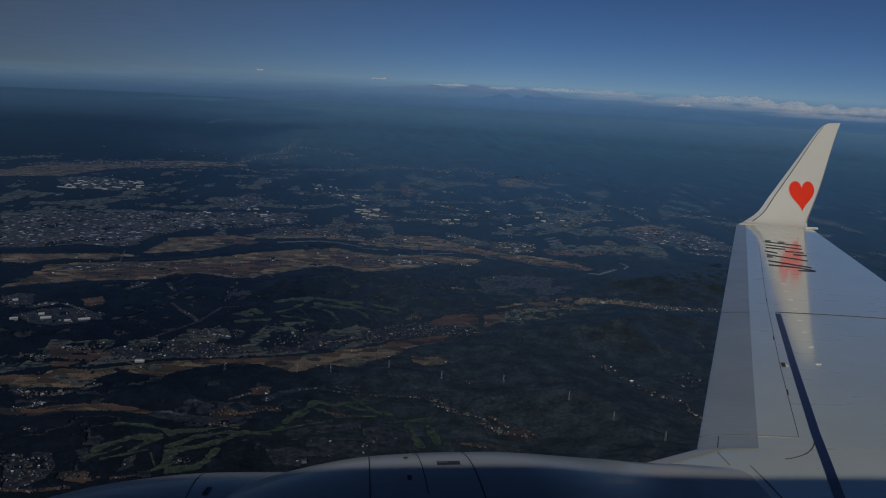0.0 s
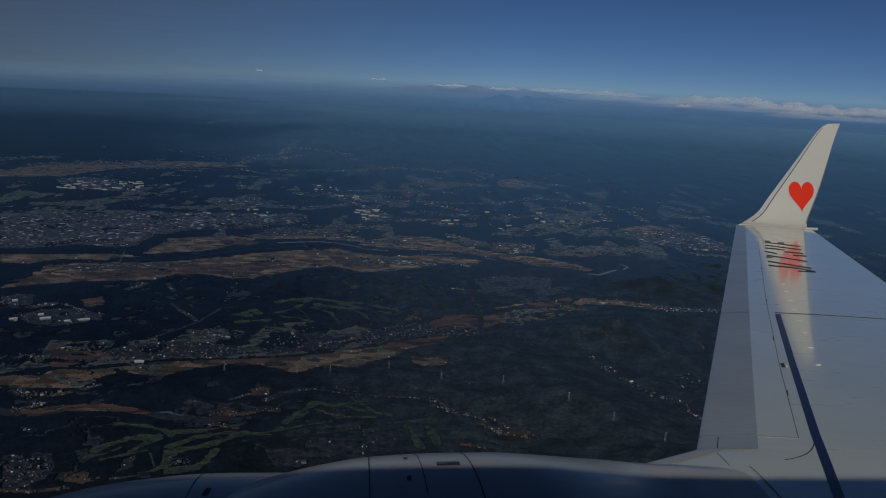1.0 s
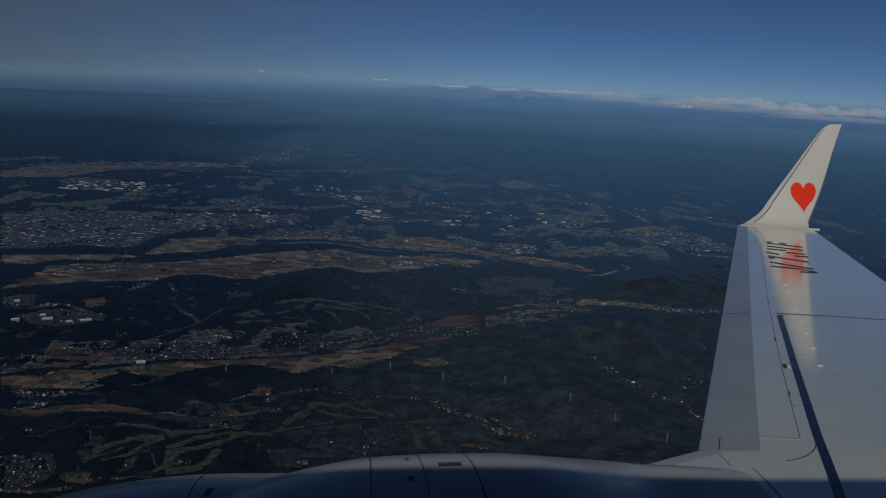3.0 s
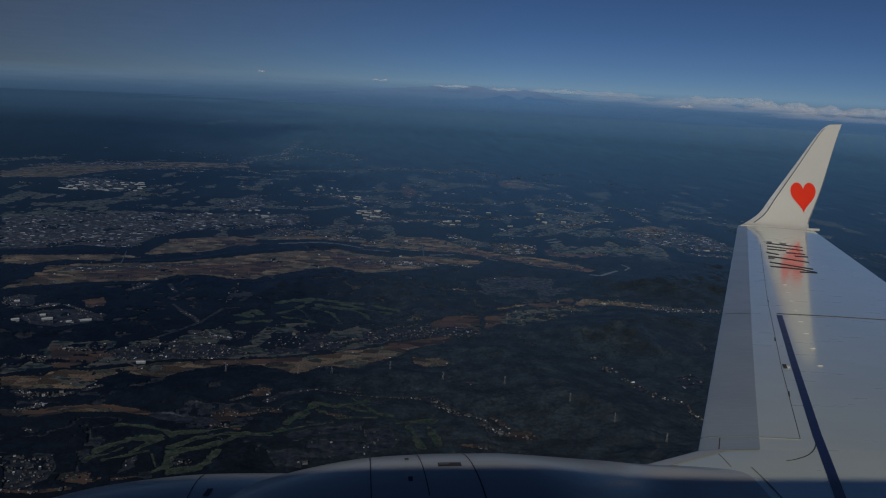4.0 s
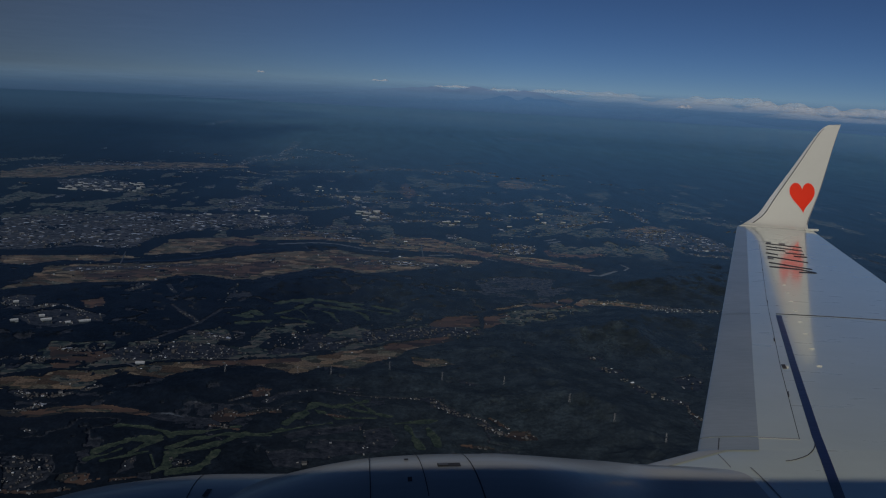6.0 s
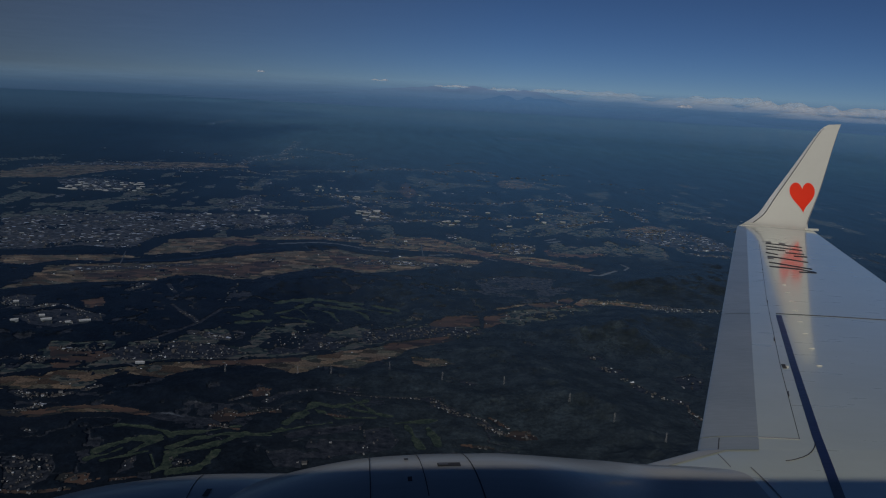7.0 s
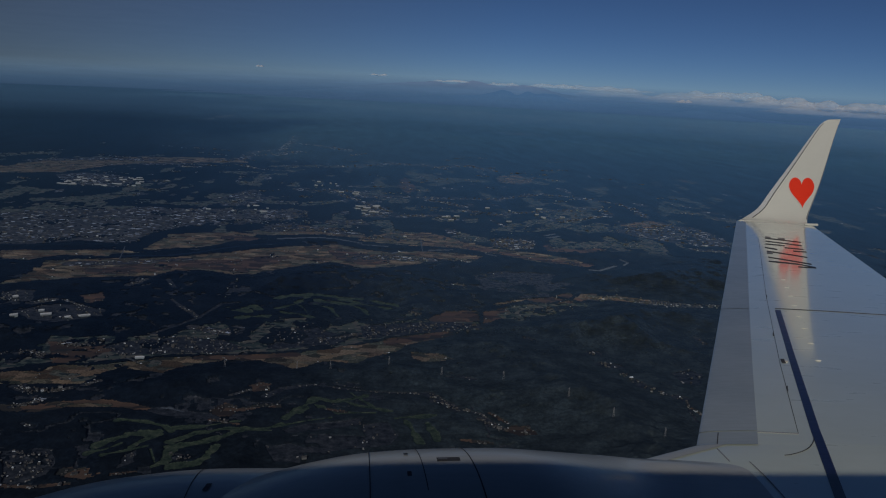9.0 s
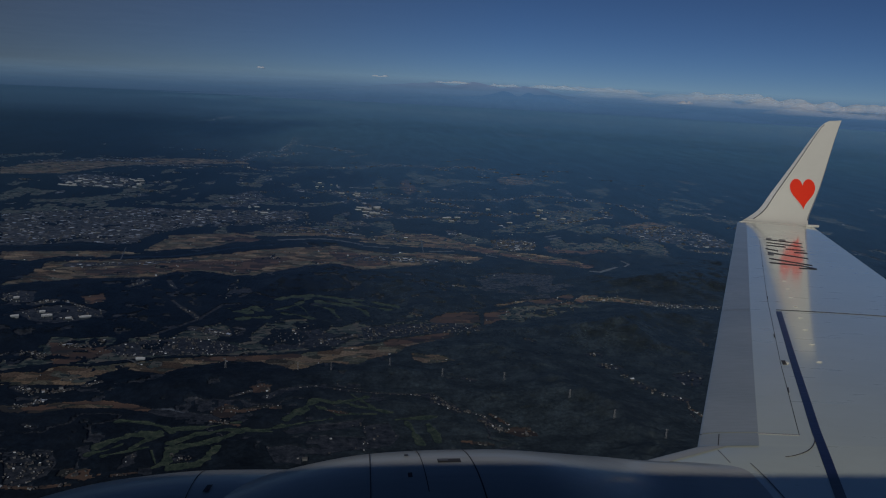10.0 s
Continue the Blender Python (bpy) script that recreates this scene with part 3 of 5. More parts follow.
belt("golf", 2.7, 0, (-97, 274), (-91, 277), (-87, 282))
belt("golf", 2.6, 0, (-83, 279), (-79, 285), (-74, 289))
belt("golf", 2.0, 0, (-94, 302), (-83, 301), (-75, 297), (-71, 292))
belt("golf", 2.9, 0, (-70, 283), (-61, 290), (-51, 295))
belt("golf", 2.6, 0, (-70, 295), (-60, 297), (-47, 302))
belt("golf", 3.2, 0, (-69, 279), (-59, 282), (-50, 288), (-43, 295))
belt("golf", 2.0, 0, (-51, 295), (-41, 294), (-33, 293))
belt("golf", 3.6, 0, (-71, 264), (-68, 268), (-68, 277))
belt("golf", 3.7, 0, (-65, 264), (-56, 266), (-53, 274), (-51, 280))
belt("golf", 1.3, 0, (-75, 277), (-71, 267))
belt("golf", 1.9, 0, (-91, 273), (-82, 277), (-77, 280))
belt("golf", 4.3, 0, (-28, 304), (-23, 313), (-18, 325))
belt("golf", 3.3, 0, (-18, 326), (-7, 321), (4, 328))
belt("golf", 2.6, 0, (-17, 318), (-7, 310), (8, 310))
belt("golf", 2.7, 0, (-7, 323), (3, 317), (15, 312))
belt("golf", 2.6, 0, (-32, 296), (-20, 302), (-10, 305))
belt("golf", 1.9, 0, (-2, 331), (5, 321), (8, 316))
belt("golf", 2.7, 0, (17, 305), (34, 308))
belt("golf", 2.7, 0, (21, 303), (24, 293), (26, 282))
belt("golf", 2.5, 0, (30, 300), (32, 290), (33, 284))
belt("golf", 2.5, 0, (-42, 294), (-35, 295), (-29, 299))
belt("clay", 2.4, 14, (-58, 303), (-47, 299))
area("bare", 12, (-68, 274), (-64, 276), (-58, 272), (-60, 267), (-65, 268))
belt("clay", 2.1, 4, (-12, 314), (-4, 311))
area("bare", 10, (-33, 280), (-24, 288), (-11, 291), (5, 289), (5, 274), (-5, 270), (-18, 266), (-28, 268))
area("bare", 8, (3, 299), (14, 302), (18, 290), (14, 281), (5, 277))
area("bare", 6, (-83, 263), (-83, 273), (-80, 276), (-78, 267))
area("bare", 4, (-33, 291), (-20, 298), (-6, 302), (3, 305), (3, 298), (-15, 293))
area("bare", 80, (-128, 276), (-120, 278), (-110, 277), (-106, 268), (-105, 258), (-110, 253), (-117, 253))
area("clay", 8, (-101, 258), (-101, 263), (-94, 264), (-87, 259), (-93, 255))
belt("clay", 2.5, 6, (-83, 258), (-76, 260))
belt("bare", 3.0, 4, (-124, 296), (-129, 299))
belt("clay", 2.6, 10, (-117, 251), (-106, 250), (-96, 252))
belt("clay", 2.5, 4, (43, 285), (54, 282))


def distance_to(line, x, y):
    best = np.full(x.shape, 1e9)
    for a, b in zip(line, line[1:]):
        d = b - a
        s = np.clip(((x - a[0]) * d[0] + (y - a[1]) * d[1]) / max(d @ d, 1e-6), 0, 1)
        best = np.minimum(best, np.hypot(x - a[0] - s * d[0], y - a[1] - s * d[1]))
    return best


def within(corners, x, y):
    """Whether points lie within a ring of corners."""
    odd = np.zeros(x.shape, bool)
    for (x0, y0), (x1, y1) in zip(corners, corners[1:] + corners[:1]):
        if y0 != y1:
            odd ^= ((y0 > y) != (y1 > y)) & (x < (x1 - x0) * (y - y0) / (y1 - y0) + x0)
    return odd


def smooth(a, b, x):
    t = np.clip((x - a) / (b - a), 0, 1)
    return t * t * (3 - 2 * t)


COVERS = ("field", "golf", "town", "meadow", "bare", "water", "clay", "gravel")
THICKETS = {"field": 0.78, "town": 0.68, "meadow": 0.6, "golf": 0.72, "bare": 0.62, "clay": 0.74}


def land(x, y):
    """Height and land use at points of the plan."""
    far = np.hypot(x, y)
    # parcels: farmed land and towns change along straight plot edges
    side = np.where(far < 480, 1.5, np.where(far < 800, 2.6, 4.5))
    c, s = math.cos(0.2), math.sin(0.2)
    u = x * c + y * s + 9.0 * fbm(x / 40, y / 40, 70, 3)
    v = y * c - x * s + 9.0 * fbm(x / 40, y / 40, 73, 3)
    du = (np.floor(u / side) + 0.5) * side - u
    dv = (np.floor(v / (side * 0.8)) + 0.5) * side * 0.8 - v
    xq, yq = x + 0.6 * (du * c - dv * s), y + 0.6 * (du * s + dv * c)
    wob_q = fbm(xq / 34, yq / 34, 40, 5) - 0.5
    clumps_q = fbm(xq / 11, yq / 11, 55, 5)
    wob = fbm(x / 34, y / 34, 40, 5) - 0.5
    ragged = fbm(x / 6, y / 6, 50, 5) - 0.5
    clumps = fbm(x / 15, y / 15, 55, 5)
    use = {c: np.zeros(x.shape) for c in COVERS}
    low = np.full(x.shape, 1e9)
    for cover, width, houses, line in SHAPES:
        pts = np.array(line)
        reach = width * 2 + 40 + 0.02 * np.hypot(*pts.mean(0))
        lo, hi = pts.min(0) - reach, pts.max(0) + reach
        sel = (x > lo[0]) & (x < hi[0]) & (y > lo[1]) & (y < hi[1])
        if not sel.any():
            continue
        plots = cover in ("field", "meadow", "town", "clay")
        px, py = (xq[sel], yq[sel]) if plots else (x[sel], y[sel])
        w, rag = (wob_q if plots else wob)[sel], ragged[sel]
        if width:
            d_true = distance_to(line, x[sel], y[sel]) - width * 0.5
            d = distance_to(line, px, py) - width * (0.52 + 0.9 * w + 1.4 * rag if cover == "golf" else 0.5 + 0.7 * w + (0.3 if plots else 0.5) * rag)
        else:
            ring = line + line[:1]
            d_true = distance_to(ring, x[sel], y[sel]) * np.where(within(line, x[sel], y[sel]), -1, 1)
            d = distance_to(ring, px, py) * np.where(within(line, px, py), -1, 1) + (1.7 * w + 1.3 * rag) * 0.007 * far[sel]
        soft = 0.2 if plots else 0.2 + 0.04 * width
        m = 1 - smooth(-soft, soft, d)
        if cover in THICKETS and (width > 4 or not width):
            t = THICKETS[cover]
            m = m * (1 - smooth(t, t + 0.02, clumps_q[sel])) * (1 - smooth(t + 0.04, t + 0.07, clumps[sel])) if plots else m * (1 - smooth(t, t + 0.05, clumps[sel]))
        for c in COVERS:
            if c != cover:
                use[c][sel] *= 1 - m
        if cover == "wood":
            continue
        use[cover][sel] = np.maximum(use[cover][sel], m)
        low[sel] = np.minimum(low[sel], d_true)
    # scattered clearings across the middle distance
    patch = fbm(xq / 26, yq / 52, 90, 6)
    zone = smooth(640, 720, far) * (1 - smooth(1150, 1500, far))
    clear = smooth(0.65, 0.68, patch) * zone
    use["meadow"] = np.maximum(use["meadow"], clear * 0.9 * (1 - use["field"]) * (1 - use["town"]))
    patch2 = fbm(xq / 17, yq / 40, 95, 4)
    use["town"] = np.maximum(use["town"], smooth(0.72, 0.76, patch2) * zone)
    # winding valley floors with terraces and lanes among the wooded hills
    vale = np.abs(2 * fbm(xq / 34, yq / 34, 81, 5) - 1)
    hollow = (1 - smooth(0.02, 0.05, vale)) * smooth(0.5, 0.56, fbm(x / 60, y / 60, 84, 3)) * smooth(235, 250, far) * (1 - smooth(560, 640, far))
    hollow = hollow * (1 - smooth(60, 90, x * 420 / np.maximum(far, 420)))
    free = 1 - np.clip(sum(use.values()), 0, 1)
    use["bare"] = np.maximum(use["bare"], hollow * free)
    nooks = smooth(0.7, 0.74, fbm(xq / 9, yq / 9, 86, 4)) * (1 - smooth(640, 700, far)) * smooth(235, 250, far)
    use["bare"] = np.maximum(use["bare"], 0.9 * nooks * free * (1 - 0.7 * smooth(40, 90, x * 420 / np.maximum(far, 420))))
    rise = smooth(0, 60, low)
    hill = fbm(x / 46, y / 46, 10, 4)
    fold = 1 - np.abs(2 * fbm(x / 24, y / 24, 20, 3) - 1)
    ribs = 1 - np.abs(2 * fbm(x / 10, y / 10, 26, 3) - 1)
    z = rise * (8.0 * smooth(0.3, 0.8, hill) + 3.0 * fold + 2.4 * ribs + 1.2 * fbm(x / 4.5, y / 4.5, 27, 3)) * (1 - smooth(420, 900, far) * 0.93)
    wood = 1 - np.clip(sum(use.values()), 0, 1)
    crown = value_noise(x / 0.9, y / 0.9, 31) * 0.3 + value_noise(x / 2.3, y / 2.3, 32) * 0.42 + value_noise(x / 5.1, y / 5.1, 33) * 0.6 - 0.2
    z = z + wood * (0.6 * crown * (1 - smooth(450, 900, far)) + (0.15 + 0.5 * smooth(2, 14, low)) * (1 - smooth(600, 1200, far)))
    # rises from left to right: the window's dimming, painted into the land
    use["window_falloff"] = smooth(-130, 110, x * 420 / np.maximum(far, 420) + (fbm(x / 260, y / 500, 60, 3) - 0.5) * 120)
    # grows with distance, held back by the window dimming on the left
    use["far_pale"] = smooth(390, 540, far) * (0.25 + 0.75 * use["window_falloff"]) * np.clip(sum(use[c] for c in COVERS), 0, 1)
    return z, use


def build_ground():
    fine = np.linspace(-26.0, 40.0, 1380)
    coarse = np.concatenate([np.linspace(42.0, 334.0, 74)[1:-1]])
    az = np.radians(np.concatenate([fine, coarse]))
    down = np.linspace(math.atan(EYE / 235.0), math.atan(EYE / 4850.0), 800)
    rad = np.concatenate([[2.0, 60.0, 120.0, 180.0, 215.0], EYE / np.tan(down)])
    r, a = np.meshgrid(rad, az, indexing="ij")
    x, y = r * np.sin(a), r * np.cos(a)
    z, use = land(x, y)
    R, A = r.shape
    me = bpy.data.meshes.new("ground")
    i = np.arange(R - 1)[:, None] * A
    j = np.arange(A)[None, :]
    k = (j + 1) % A
    quads = np.stack([i + j, i + A + j, i + A + k, i + k], -1).reshape(-1, 4)
    n = len(quads)
    me.vertices.add(R * A)
    me.vertices.foreach_set("co", np.stack([x, y, z], -1).astype(np.float32).ravel())
    me.loops.add(n * 4)
    me.loops.foreach_set("vertex_index", quads.astype(np.int32).ravel())
    me.polygons.add(n)
    me.polygons.foreach_set("loop_start", np.arange(0, n * 4, 4, dtype=np.int32))
    me.update(calc_edges=True)
    for name, keys in (("cover_a", COVERS[:3]), ("cover_b", COVERS[3:6]), ("cover_c", ("window_falloff", "far_pale", "clay")), ("cover_d", ("gravel",) * 3)):
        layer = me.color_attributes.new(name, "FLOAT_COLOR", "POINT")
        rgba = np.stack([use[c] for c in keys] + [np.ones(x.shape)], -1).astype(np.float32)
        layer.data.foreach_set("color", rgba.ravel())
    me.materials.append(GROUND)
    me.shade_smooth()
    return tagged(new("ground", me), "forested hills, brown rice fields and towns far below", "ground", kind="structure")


ground_ob = build_ground()


def raw_object(name, verts, faces, slots, materials):
    me = bpy.data.meshes.new(name)
    me.from_pydata(verts, [], faces)
    for m in materials:
        me.materials.append(m)
    me.polygons.foreach_set("material_index", slots)
    me.update()
    return new(name, me)


def house_parts(out, x, y, z, w, d, h, turn, flat=False):
    """Adds one gabled (or flat-roofed) house to the lists in out."""
    vs, fs, ms = out
    c, s, b = math.cos(turn), math.sin(turn), len(vs)

    def at(u, v, q):
        return (x + u * c - v * s, y + u * s + v * c, z + q)
    for q in (-0.6, h):
        vs.extend([at(-w, -d, q), at(w, -d, q), at(w, d, q), at(-w, d, q)])
    fs.extend([(b + i, b + (i + 1) % 4, b + 4 + (i + 1) % 4, b + 4 + i) for i in range(4)])
    ms.extend([1] * 4)
    b2 = len(vs)
    if flat:
        e = 0.04
        for q in (h, h + 0.05):
            vs.extend([at(-w - e, -d - e, q), at(w + e, -d - e, q), at(w + e, d + e, q), at(-w - e, d + e, q)])
        fs.extend([(b2 + i, b2 + (i + 1) % 4, b2 + 4 + (i + 1) % 4, b2 + 4 + i) for i in range(4)] + [(b2 + 4, b2 + 5, b2 + 6, b2 + 7)])
        ms.extend([0] * 5)
    else:
        e, g = 0.05, h + d * 0.7
        vs.extend([at(-w - e, -d - e, h - 0.02), at(w + e, -d - e, h - 0.02), at(w + e, d + e, h - 0.02), at(-w - e, d + e, h - 0.02), at(-w - e, 0, g), at(w + e, 0, g)])
        fs.extend([(b2, b2 + 1, b2 + 5, b2 + 4), (b2 + 2, b2 + 3, b2 + 4, b2 + 5), (b2, b2 + 4, b2 + 3), (b2 + 1, b2 + 2, b2 + 5)])
        ms.extend([0] * 4)


def build_houses():
    rng = random.Random(5)
    plots = []
    for cover, width, houses, line in SHAPES:
        lengths = [np.linalg.norm(b - a) for a, b in zip(line, line[1:])]
        ends = np.array(line)
        lo, hi = ends.min(0), ends.max(0)
        made = 0
        while made < houses:
            if width:
                pick = rng.random() * sum(lengths)
                i = 0
                while pick > lengths[i] and i < len(lengths) - 1:
                    pick -= lengths[i]
                    i += 1
                d = (line[i + 1] - line[i]) / lengths[i]
                p = line[i] + d * pick + np.array([-d[1], d[0]]) * rng.gauss(0, 0.3) * width
            else:
                p, d = np.array([rng.uniform(lo[0], hi[0]), rng.uniform(lo[1], hi[1])]), (1.0, 0.2)
                if not within(line, p[:1], p[1:])[0]:
                    continue
            made += 1
            plots.append((p[0], p[1], math.atan2(d[1], d[0]), cover))
    # hamlets strewn along the valleys of the middle distance
    for _ in range(60):
        cx, cy = rng.uniform(-480, 420), rng.uniform(720, 1450)
        along, span = rng.gauss(0, 0.3), rng.uniform(6, 26)
        for _ in range(rng.randint(6, 18)):
            s, t = rng.uniform(-1, 1) * span, rng.gauss(0, 3.0)
            plots.append((cx + s * math.cos(along) - t * math.sin(along), cy + s * math.sin(along) + t * math.cos(along), along, "town"))
    px, py = np.array([p[0] for p in plots]), np.array([p[1] for p in plots])
    pz, _ = land(px, py)
    near, farther = ([], [], []), ([], [], [])
    for (x, y, turn, cover), z in zip(plots, pz):
        far = math.hypot(x, y)
        k = rng.uniform(0.17, 0.33) * (1.0 + 0.45 * smooth(450, 1000, far))
        if rng.random() < 0.05:
            k *= 2.0
        out = near if far < 480 else farther
        house_parts(out, x, y, float(z), k * rng.uniform(1.0, 1.7) * (1 + 0.8 * float(smooth(550, 800, far))), k, k * rng.uniform(0.9, 1.5) * (1 - 0.5 * float(smooth(550, 800, far))),
                    turn + rng.choice((0, 1.57)) + rng.gauss(0, 0.15), rng.random() < 0.25 or far > 700)
    for out, name, label, skins in ((near, "village_houses", "scattered tiled and white village houses among fields", (VILLAGE_ROOFS, VILLAGE_WALLS)),
                                    (farther, "town_houses", "dense pale houses of a distant town", (ROOFS, HOUSE_WALLS))):
        ob = raw_object(name, out[0], out[1], out[2], skins)
        tagged(ob, label, "houses", kind="stuff")


build_houses()


def ground_height(x, y):
    z, _ = land(np.array([float(x)]), np.array([float(y)]))
    return float(z[0])


def box_bm(w, d, h, at=(0, 0, 0), bm=None):
    bm = bm or bmesh.new()
    m = Matrix.Translation(at) @ Matrix.Diagonal((w, d, h, 1))
    bmesh.ops.create_cube(bm, size=1.0, matrix=m)
    return bm


def factory(x, y, w, d, h, turn):
    hall = thing("factory_hall", "long white sheet-metal factory hall among trees and houses", "factory", "factory halls", at=(x, y, ground_height(x, y)))
    hall.rotation_euler = (0, 0, turn)
    part("wall", box_bm(w, d, h + 1.0, (0, 0, h / 2 - 0.5)), HOUSE_WALLS, hall)
    bm = bmesh.new()
    for s in (-1, 1):
        v = [bm.verts.new(p) for p in ((-w / 2 - 0.1, 0, h + 0.35), (w / 2 + 0.1, 0, h + 0.35), (w / 2 + 0.1, s * (d / 2 + 0.1), h), (-w / 2 - 0.1, s * (d / 2 + 0.1), h))]
        u = [bm.verts.new(p.co - Vector((0, 0, 0.08))) for p in v]
        bm.faces.new(v)
        bm.faces.new(u[::-1])
        for i in range(4):
            bm.faces.new((v[i], u[i], u[(i + 1) % 4], v[(i + 1) % 4]))
    part("roof", bm, SHEET_ROOF, hall)
    part("roof_vent", box_bm(w * 0.7, 0.3, 0.2, (0, 0, h + 0.4)), STEEL, hall)


for row in ((-188, 434, 4, 2, 0.9, 0.5), (-173, 439, 5.5, 2, 0.9, 0.35), (-178, 446, 3, 2, 0.8, 0.35), (-160, 435, 3, 1.5, 0.7, 0.4),
            (-152, 438, 6, 1.5, 0.8, 0.35), (-203, 473, 3, 2, 0.8, 0.3), (-104, 371, 4.2, 1.6, 0.8, 0.1), (13, 810, 8, 4, 0.8, 0.0),
            (7, 834, 8, 4, 0.7, 0.1), (17, 847, 7, 5, 0.8, 0.0)):
    factory(*row)


rng = random.Random(21)
for cx, cy, sx, sy, n in ((-303, 968, 44, 40, 46), (10, 822, 14, 34, 9), (-40, 1010, 18, 20, 5), (-15, 930, 12, 20, 4), (-150, 810, 70, 30, 8), (95, 790, 14, 12, 4), (180, 830, 40, 60, 8)):
    for _ in range(n):
        factory(cx + rng.uniform(-1, 1) * sx, cy + rng.uniform(-1, 1) * sy, rng.uniform(1.5, 7.5), rng.uniform(1.4, 3.4), rng.uniform(0.3, 0.65), rng.gauss(0, 0.25))


def bar_between(bm, a, b, t):
    a, b = Vector(a), Vector(b)
    q = (b - a).to_track_quat("Z", "Y").to_matrix().to_4x4()
    bmesh.ops.create_cone(bm, cap_ends=True, segments=4, radius1=t, radius2=t, depth=(b - a).length,
                          matrix=Matrix.Translation((a + b) / 2) @ q)


def pylon(x, y, tall=4.1):
    p = thing("power_pylon", "tall slender grey steel lattice power pylon standing in forest", "pylon", "power line pylons", at=(x, y, ground_height(x, y)))
    w = tall * 0.09
    for sx in (-1, 1):
        for sy in (-1, 1):
            bm = bmesh.new()
            bar_between(bm, (sx * w, sy * w, -0.5), (sx * w * 0.2, sy * w * 0.2, tall), 0.024)
            part("leg", bm, STEEL, p)
    bm = bmesh.new()
    for i in range(7):
        z0, z1 = tall * i / 7, tall * (i + 1) / 7
        k0, k1 = w * (1 - 0.8 * i / 7), w * (1 - 0.8 * (i + 1) / 7)
        for s in (-1, 1):
            bar_between(bm, (-k0, s * k0, z0), (k1, s * k1, z1), 0.018)
            bar_between(bm, (s * k0, -k0, z0), (s * k1, k1, z1), 0.018)
    part("bracing", bm, STEEL, p)
    for f in (0.62, 0.78, 0.93):
        bm = bmesh.new()
        bar_between(bm, (-tall * 0.14, 0, tall * f), (tall * 0.14, 0, tall * f), 0.022)
        part("crossarm", bm, STEEL, p)


for spot in ((-28, 360), (-12, 357), (16, 360), (41, 352), (70, 346), (94, 317), (108, 297), (124, 280), (-62, 360)):
    pylon(*spot)


# ---- far mountains and clouds ----
def ridge(name, label, keys, distance, depth, seed, material):
    """A mountain range: keys of bearing in degrees and summit height, over a depth in metres."""
    b0, b1 = keys[0][0], keys[-1][0]
    rows = []
    for i in range(41):
        s = i / 40 * 2 - 1
        row = []
        for j in range(241):
            b = b0 + (b1 - b0) * j / 240
            top = curve_at(keys, b)
            n = noise.fractal((b * 1.6, s * 2.0, seed), 0.8, 2.0, 6)
            crest = 0.15 * math.sin(b * 2.3)
            h = (1 - s * s) * top * (max(1 - abs(s - crest) ** 1.3, 0) / (1 - crest * crest) + (0.03 + 0.22 * abs(s - crest)) * n) - 2.0
            d = distance + depth * s
            row.append((d * math.sin(radians(b)), d * math.cos(radians(b)), h))
        rows.append(row)
    return tagged(mesh_object(name, grid_bm(rows), material, smooth=True), label, "mountain", kind="structure")


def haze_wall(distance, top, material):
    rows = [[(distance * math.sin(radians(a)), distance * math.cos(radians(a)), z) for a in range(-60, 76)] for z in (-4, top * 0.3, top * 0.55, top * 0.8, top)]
    tagged(mesh_object("backdrop", grid_bm(rows), material), "glowing backdrop sheet for far haze and dimmed sky", "backdrop", kind="structure").visible_shadow = False


# glowing sheets added in place of haze in the air
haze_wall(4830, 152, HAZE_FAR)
# added sheet that greys and dims the sky to the left
haze_wall(4842, 900, SKY_DIM)
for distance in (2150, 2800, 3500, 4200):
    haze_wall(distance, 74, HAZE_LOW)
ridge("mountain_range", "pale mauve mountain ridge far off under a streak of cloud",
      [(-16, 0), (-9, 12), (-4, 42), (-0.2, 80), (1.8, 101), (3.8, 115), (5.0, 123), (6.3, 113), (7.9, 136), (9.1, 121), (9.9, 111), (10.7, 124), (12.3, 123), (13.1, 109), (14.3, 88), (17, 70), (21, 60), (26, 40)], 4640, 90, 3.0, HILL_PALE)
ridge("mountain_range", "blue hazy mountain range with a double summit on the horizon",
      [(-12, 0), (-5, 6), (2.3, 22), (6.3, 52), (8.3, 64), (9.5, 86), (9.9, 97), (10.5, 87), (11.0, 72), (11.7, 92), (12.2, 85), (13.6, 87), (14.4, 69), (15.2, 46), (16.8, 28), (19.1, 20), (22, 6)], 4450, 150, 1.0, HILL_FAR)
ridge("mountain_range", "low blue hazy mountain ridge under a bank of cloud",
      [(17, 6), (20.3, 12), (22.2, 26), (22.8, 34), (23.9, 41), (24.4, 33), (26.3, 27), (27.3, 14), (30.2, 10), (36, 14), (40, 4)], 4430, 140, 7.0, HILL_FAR)


